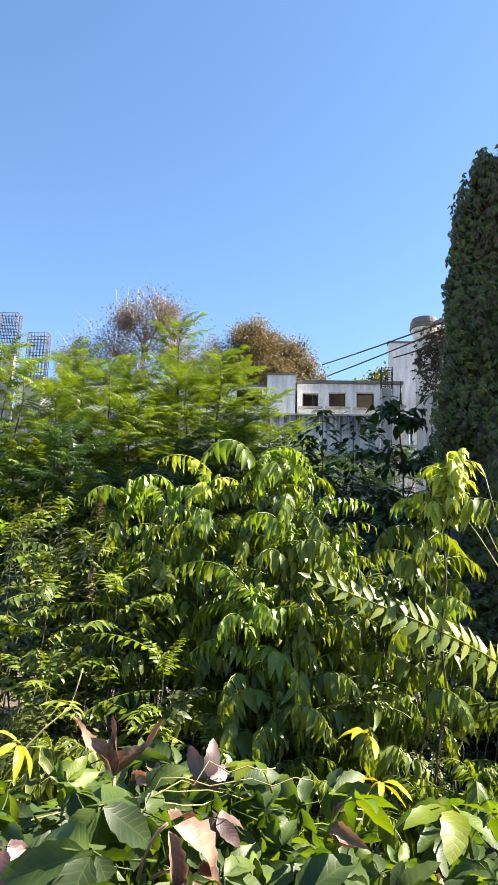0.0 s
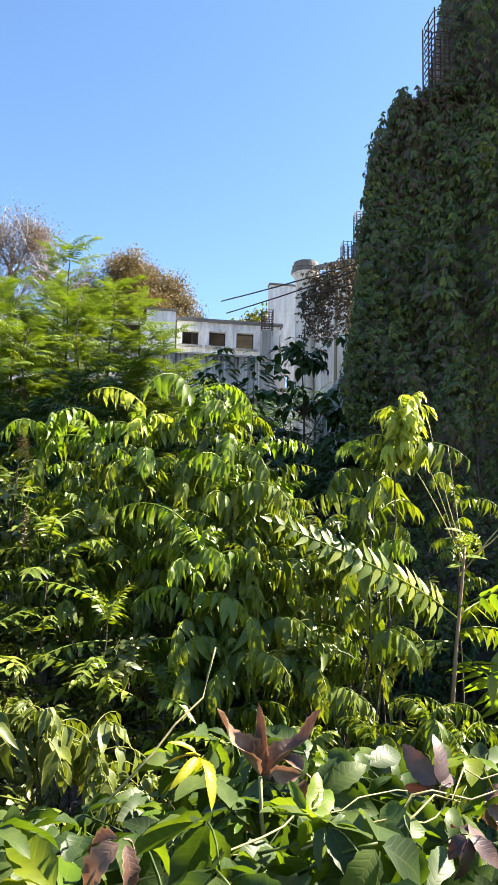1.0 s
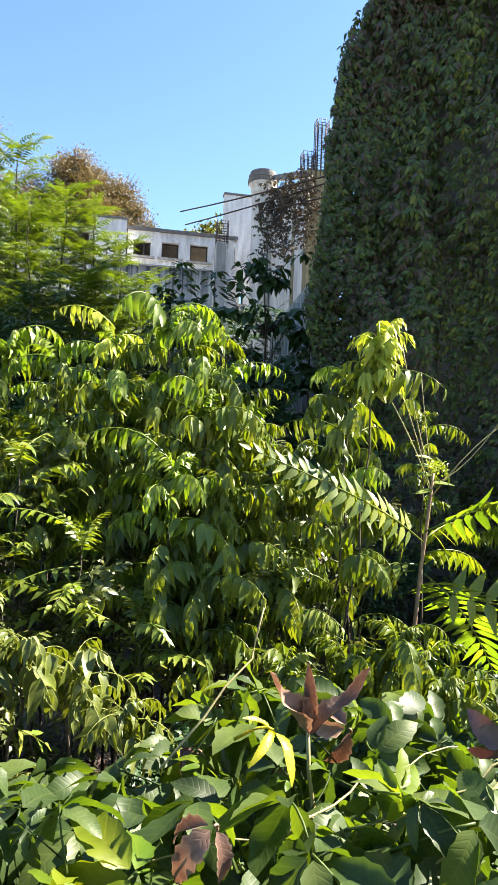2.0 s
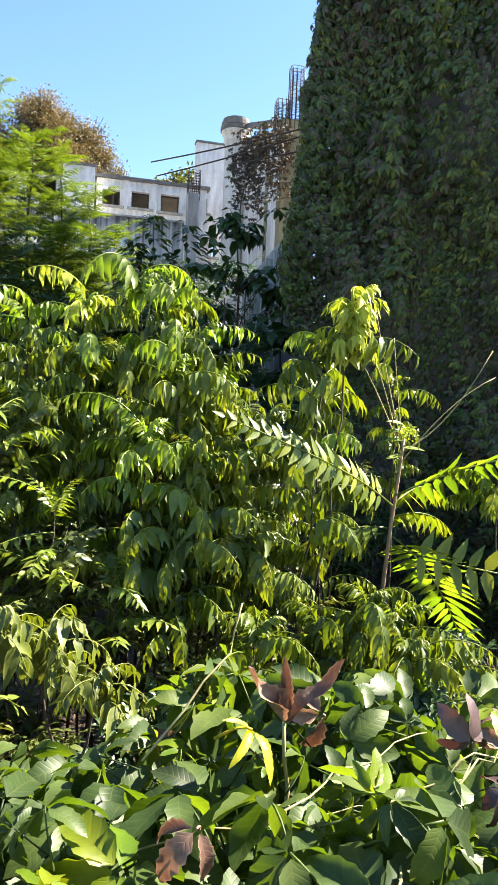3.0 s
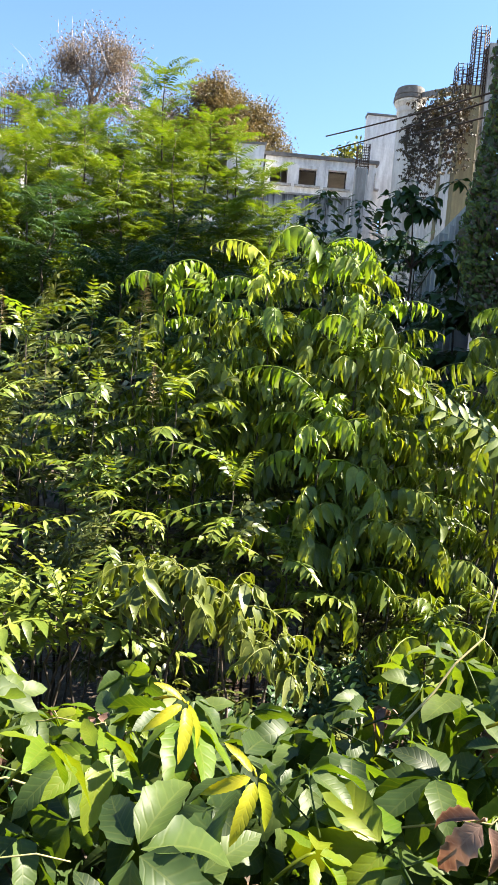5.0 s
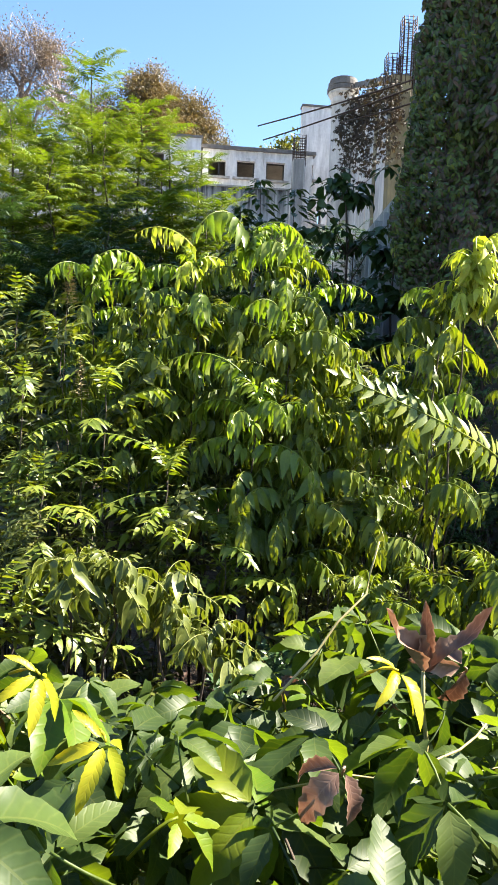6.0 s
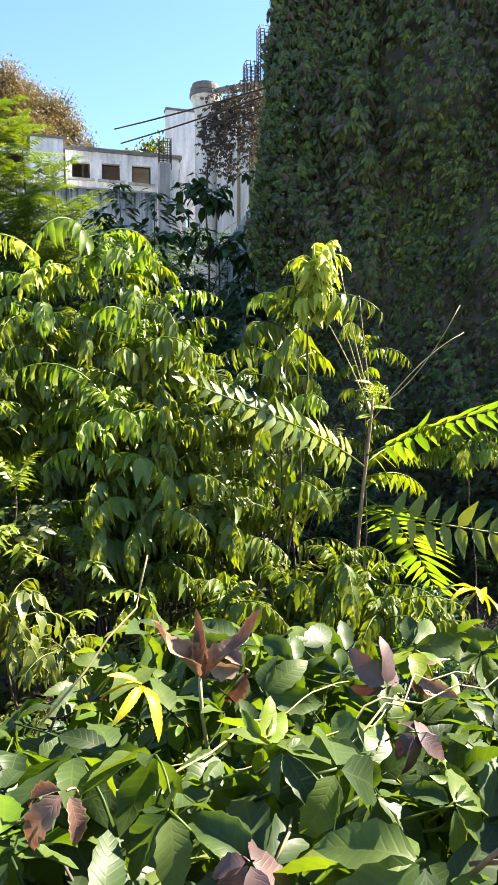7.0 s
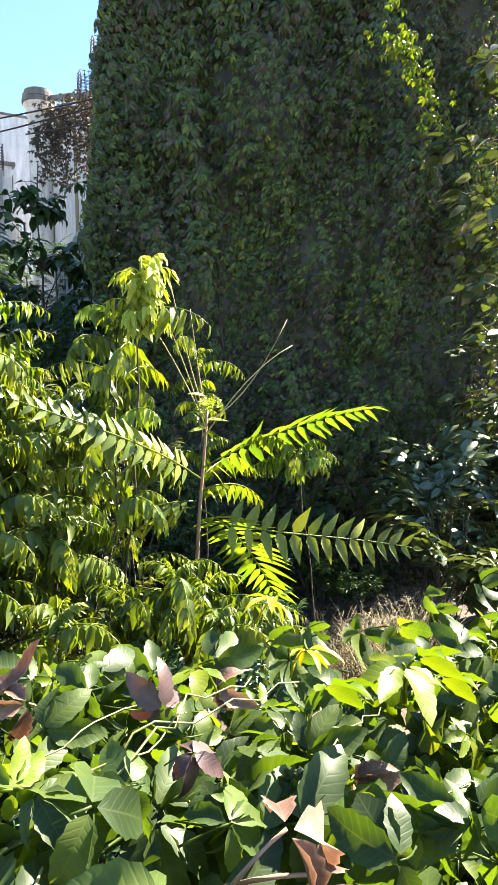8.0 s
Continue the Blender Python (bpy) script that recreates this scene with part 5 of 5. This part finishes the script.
def build_hedge():
    r = np.random.default_rng(500)
    hedge = thing("creeper_hedge", (0.2, 0.95, 0), "low hedge overgrown with green creeper turning yellow and purple", "hedge")
    top = lambda x, y: 1.045 + 0.03 * math.sin(5.1 * x + 1.0) + 0.035 * math.sin(11.0 * y + 3 * x) + 0.03 * math.sin(14 * x + 2 * y) - 1.1 * max(0.0, y - 1.08) ** 1.5 - 0.25 * max(0.0, 0.55 - y) - 0.10 * min(1.0, max(0.0, (x - 0.1) / 0.4))
    geos = [palm(r, 0.104, 0.42, 8, 0.07, 0.09, fold=r.uniform(0.2, 0.5), curl=0.7, narrow=0.5) for _ in range(14)]
    small = [palm(r, 0.055, 0.35, 8, 0.07, 0.06, fold=0.35) for _ in range(4)]
    curled = [palm(r, 0.075, 0.5, 10, 0.12, 0.08, 3, fold=0.75, curl=1.4) for _ in range(3)]
    green = [q.mesh("creeper_leaf", CREEPER) for q in geos]
    yellow = [q.mesh("creeper_leaf", CREEPER_YOUNG) for q in small]
    purple = [q.mesh("creeper_leaf", CREEPER_DARK) for q in geos[3:6]]
    dry = [q.mesh("creeper_leaf", DEAD) for q in curled]
    gold = [palm(r, 0.056, 0.3, 14, 0.055, 0.05, fold=0.5, narrow=0.32, curl=0.7).mesh("creeper_leaf", GOLD) for _ in range(3)]
    rest = {CREEPER: Geo(), CREEPER_YOUNG: Geo()}

    def leaf_pose(at, big):
        a = r.uniform(0, 2 * math.pi)
        lean = r.normal(0, 0.75, 2)
        turn = min(1.0, max(0.0, (at[0] + 0.15) / 0.25))
        if r.uniform() < 0.28 * (1 - 0.75 * turn):  # turned to let the sun through
            lean = (1.1 + 0.6 * turn + 0.3 * lean[0], 1.0 + 0.8 * turn + 0.3 * lean[1])
        m = basis(at, (math.cos(a), math.sin(a), r.uniform(-0.35, 0.25)), (lean[0] - 0.6 * turn, lean[1] - 0.4 - 0.8 * turn, 1 - 0.45 * turn))
        m[:3, :3] *= big
        return m

    singles = 0
    for k in range(3000):
        x, y = r.uniform(-3.2, 3.6), r.uniform(0.38, 1.42)
        deep = 0.0 if k % 5 < 2 else r.uniform(0.04, 0.30) if k % 5 < 4 else r.uniform(0.3, 0.6)
        z = top(x, y) + r.uniform(-0.03, 0.045) - deep
        m = leaf_pose((x, y, z), r.uniform(0.6, 1.12))
        pick = r.uniform()
        if singles < 290 and deep < 0.1 and -1.1 < x < 1.35:
            singles += 1
            if pick < 0.70:
                hang("leaf", green[int(r.integers(len(green)))], hedge, Matrix(m.tolist()))
            elif pick < 0.90:
                hang("leaf", yellow[int(r.integers(len(yellow)))], hedge, Matrix(m.tolist()), "yellow-green young leaf")
            elif pick < 0.93:
                hang("leaf", purple[int(r.integers(len(purple)))], hedge, Matrix(m.tolist()), "dark purple leaf")
            else:
                hang("leaf", dry[int(r.integers(len(dry)))], hedge, Matrix(m.tolist()), "curled brown leaf")
        else:
            rest[CREEPER_YOUNG if pick > 0.9 else CREEPER].join(geos[int(r.integers(len(geos)))], m)
    for k in range(1100):  # shaded leaves deep inside
        m = leaf_pose((r.uniform(-2.2, 2.6), r.uniform(0.42, 1.25), r.uniform(0.45, 0.95)), r.uniform(0.8, 1.15))
        rest[CREEPER].join(geos[int(r.integers(len(geos)))], m)
    for k in range(700):  # near and far flanks, down to the soil
        x, side = r.uniform(-3.2, 3.6), r.uniform() < 0.5
        z = r.uniform(0.05, 1.0)
        y = (0.45 - 0.1 * math.sin(4 * x) if side else 1.36) + r.normal(0, 0.05)
        m = basis((x, y, z), (r.normal(0, 0.5), 0, -1), (r.normal(0, 0.4), -1 if side else 1, 0.5))
        m[:3, :3] *= r.uniform(0.7, 1.1)
        rest[CREEPER].join(geos[int(r.integers(len(geos)))], m)
    for mat, geo in rest.items():
        tagged(part("foliage", geo, mat, hedge, smooth=True), kind="stuff")
    for k in range(34):  # woody and green runners
        g = Geo()
        x, y = r.uniform(-2.0, 2.3), r.uniform(0.55, 1.2)
        q = (x + r.normal(0, 0.45), y + r.normal(0, 0.12), top(x, y) - r.uniform(0.12, 0.25))
        tube(g, bow((x, y, 0.0), q, 0.1, r, 8, 0.03), 0.008, 0.002, 5)
        part("stem", g, BARK, hedge, smooth=True)
    for k in range(16):
        g = Geo()
        x, y = r.uniform(-1.2, 1.3), r.uniform(0.6, 1.1)
        q = (x + r.choice((-1, 1)) * r.uniform(0.2, 0.4), y + r.normal(0, 0.1), top(x, y) + r.uniform(-0.02, 0.05))
        tube(g, bow((x, y, top(x, y) - 0.02), q, 0.02, r, 10, 0.006), 0.0017, 0.0008, 5)
        part("runner", g, STALK, hedge, smooth=True)
    # leaves that stand out: purple, yellow, lime and withered ones
    def stand_out(mesh, at, way, size, label, up=(0.1, -0.55, 0.85)):
        m = basis(at, way, up)
        m[:3, :3] *= size
        hang("leaf", mesh, hedge, Matrix(m.tolist()), label)

    for at, way, size in (((0.182, 0.80, 1.15), (0.1, -0.1, 1), 0.62), ((0.20, 0.76, 1.11), (0.8, -0.4, -0.3), 0.55), ((-0.05, 0.60, 1.11), (0.3, -0.8, -0.5), 0.6)):
        stand_out(purple[0], at, way, size, "dark purple leaf")
    for at, way, size in (((-0.117, 0.80, 1.19), (0.4, -0.7, -0.4), 1.0), ((-0.495, 0.80, 1.19), (0.2, -0.8, -0.5), 0.95), ((0.45, 1.0, 1.19), (-0.3, -0.7, 0.3), 1.1), ((0.46, 0.92, 1.13), (0.7, -0.5, 0.1), 1.0), ((-0.42, 0.72, 1.16), (-0.2, -0.8, -0.6), 1.0), ((0.95, 0.9, 1.06), (-0.6, -0.6, 0.1), 1.0)):
        stand_out(gold[1], at, way, size, "golden yellow young leaf", (0.5, 0.1, 0.85))
    for at, way, size in (((-0.62, 0.72, 1.18), (0.6, -0.6, 0.2), 1.2), ((-0.74, 0.68, 1.15), (0.3, -0.8, -0.3), 1.2), ((0.62, 0.85, 1.11), (0.5, -0.5, 0.3), 1.35), ((-0.585, 0.80, 1.13), (-0.5, -0.7, -0.2), 1.3), ((-0.6, 0.92, 1.09), (0.8, -0.5, 0.0), 1.3), ((0.55, 0.80, 1.13), (-0.7, -0.5, 0.0), 1.7), ((0.40, 0.78, 1.14), (0.9, -0.3, 0.1), 1.3), ((0.72, 0.9, 1.04), (0.7, -0.5, 0.1), 1.4), ((0.25, 0.85, 1.17), (-0.9, -0.3, 0.0), 1.0)):
        stand_out(yellow[2], at, way, size, "lime green young leaf", (0.6, 0.3, 0.75))
    for at, way, size in (((0.17, 0.50, 1.175), (0.95, -0.1, 0.1), 1.25), ((0.20, 0.49, 1.13), (0.6, -0.4, -0.5), 1.3), ((-0.2, 0.70, 1.14), (-0.6, -0.6, -0.2), 0.9)):
        stand_out(dry[0], at, way, size, "curled brown leaf")
    for at, way, size in (((-0.034, 0.62, 1.085), (0.1, 0.5, 0.6), 0.95), ((-0.524, 0.62, 1.15), (0.7, 0.1, 0.2), 1.0)):  # broad fresh leaves that lie on top
        stand_out(green[2], at, way, size, "broad fresh green leaf")
    # the withered shoot that stands up, and its neighbour's bare tip
    d = np.array((-0.01, 1.0, 1.10))
    for way, L, up in (((-0.72, -0.1, 0.78), 0.145, (0.6, -0.5, 0.5)), ((0.12, 0.1, 1.0), 0.115, (-0.3, -1, 0.1)), ((0.85, -0.1, 0.55), 0.142, (-0.4, -0.6, 0.8))):
        g = Geo()
        put_leaflet(g, d, way, up, L * 0.94, L * 0.32, fold=0.9, curl=-0.5, steps=16, teeth=0.09, sway=0.12, ripple=0.6, phase=L * 40)
        part("withered_leaf", g, DEAD, hedge, "curled red-brown withered leaf", True)
    g = Geo()
    tube(g, bow((d[0] + 0.01, d[1], 0.9), d, 0.0, r, 4, 0.004), 0.004, 0.003, 5)
    part("withered_stalk", g, STALK, hedge, smooth=True)
    g = Geo()
    tube(g, [(-0.23, 0.94, 1.09), (-0.17, 0.965, 1.145), (-0.14, 0.98, 1.18), (-0.10, 0.99, 1.215), (-0.094, 1.0, 1.24), (-0.083, 1.0, 1.285)], 0.0018, 0.0012, 6)
    part("bare_tip", g, STALK, hedge, smooth=True)


build_hedge()
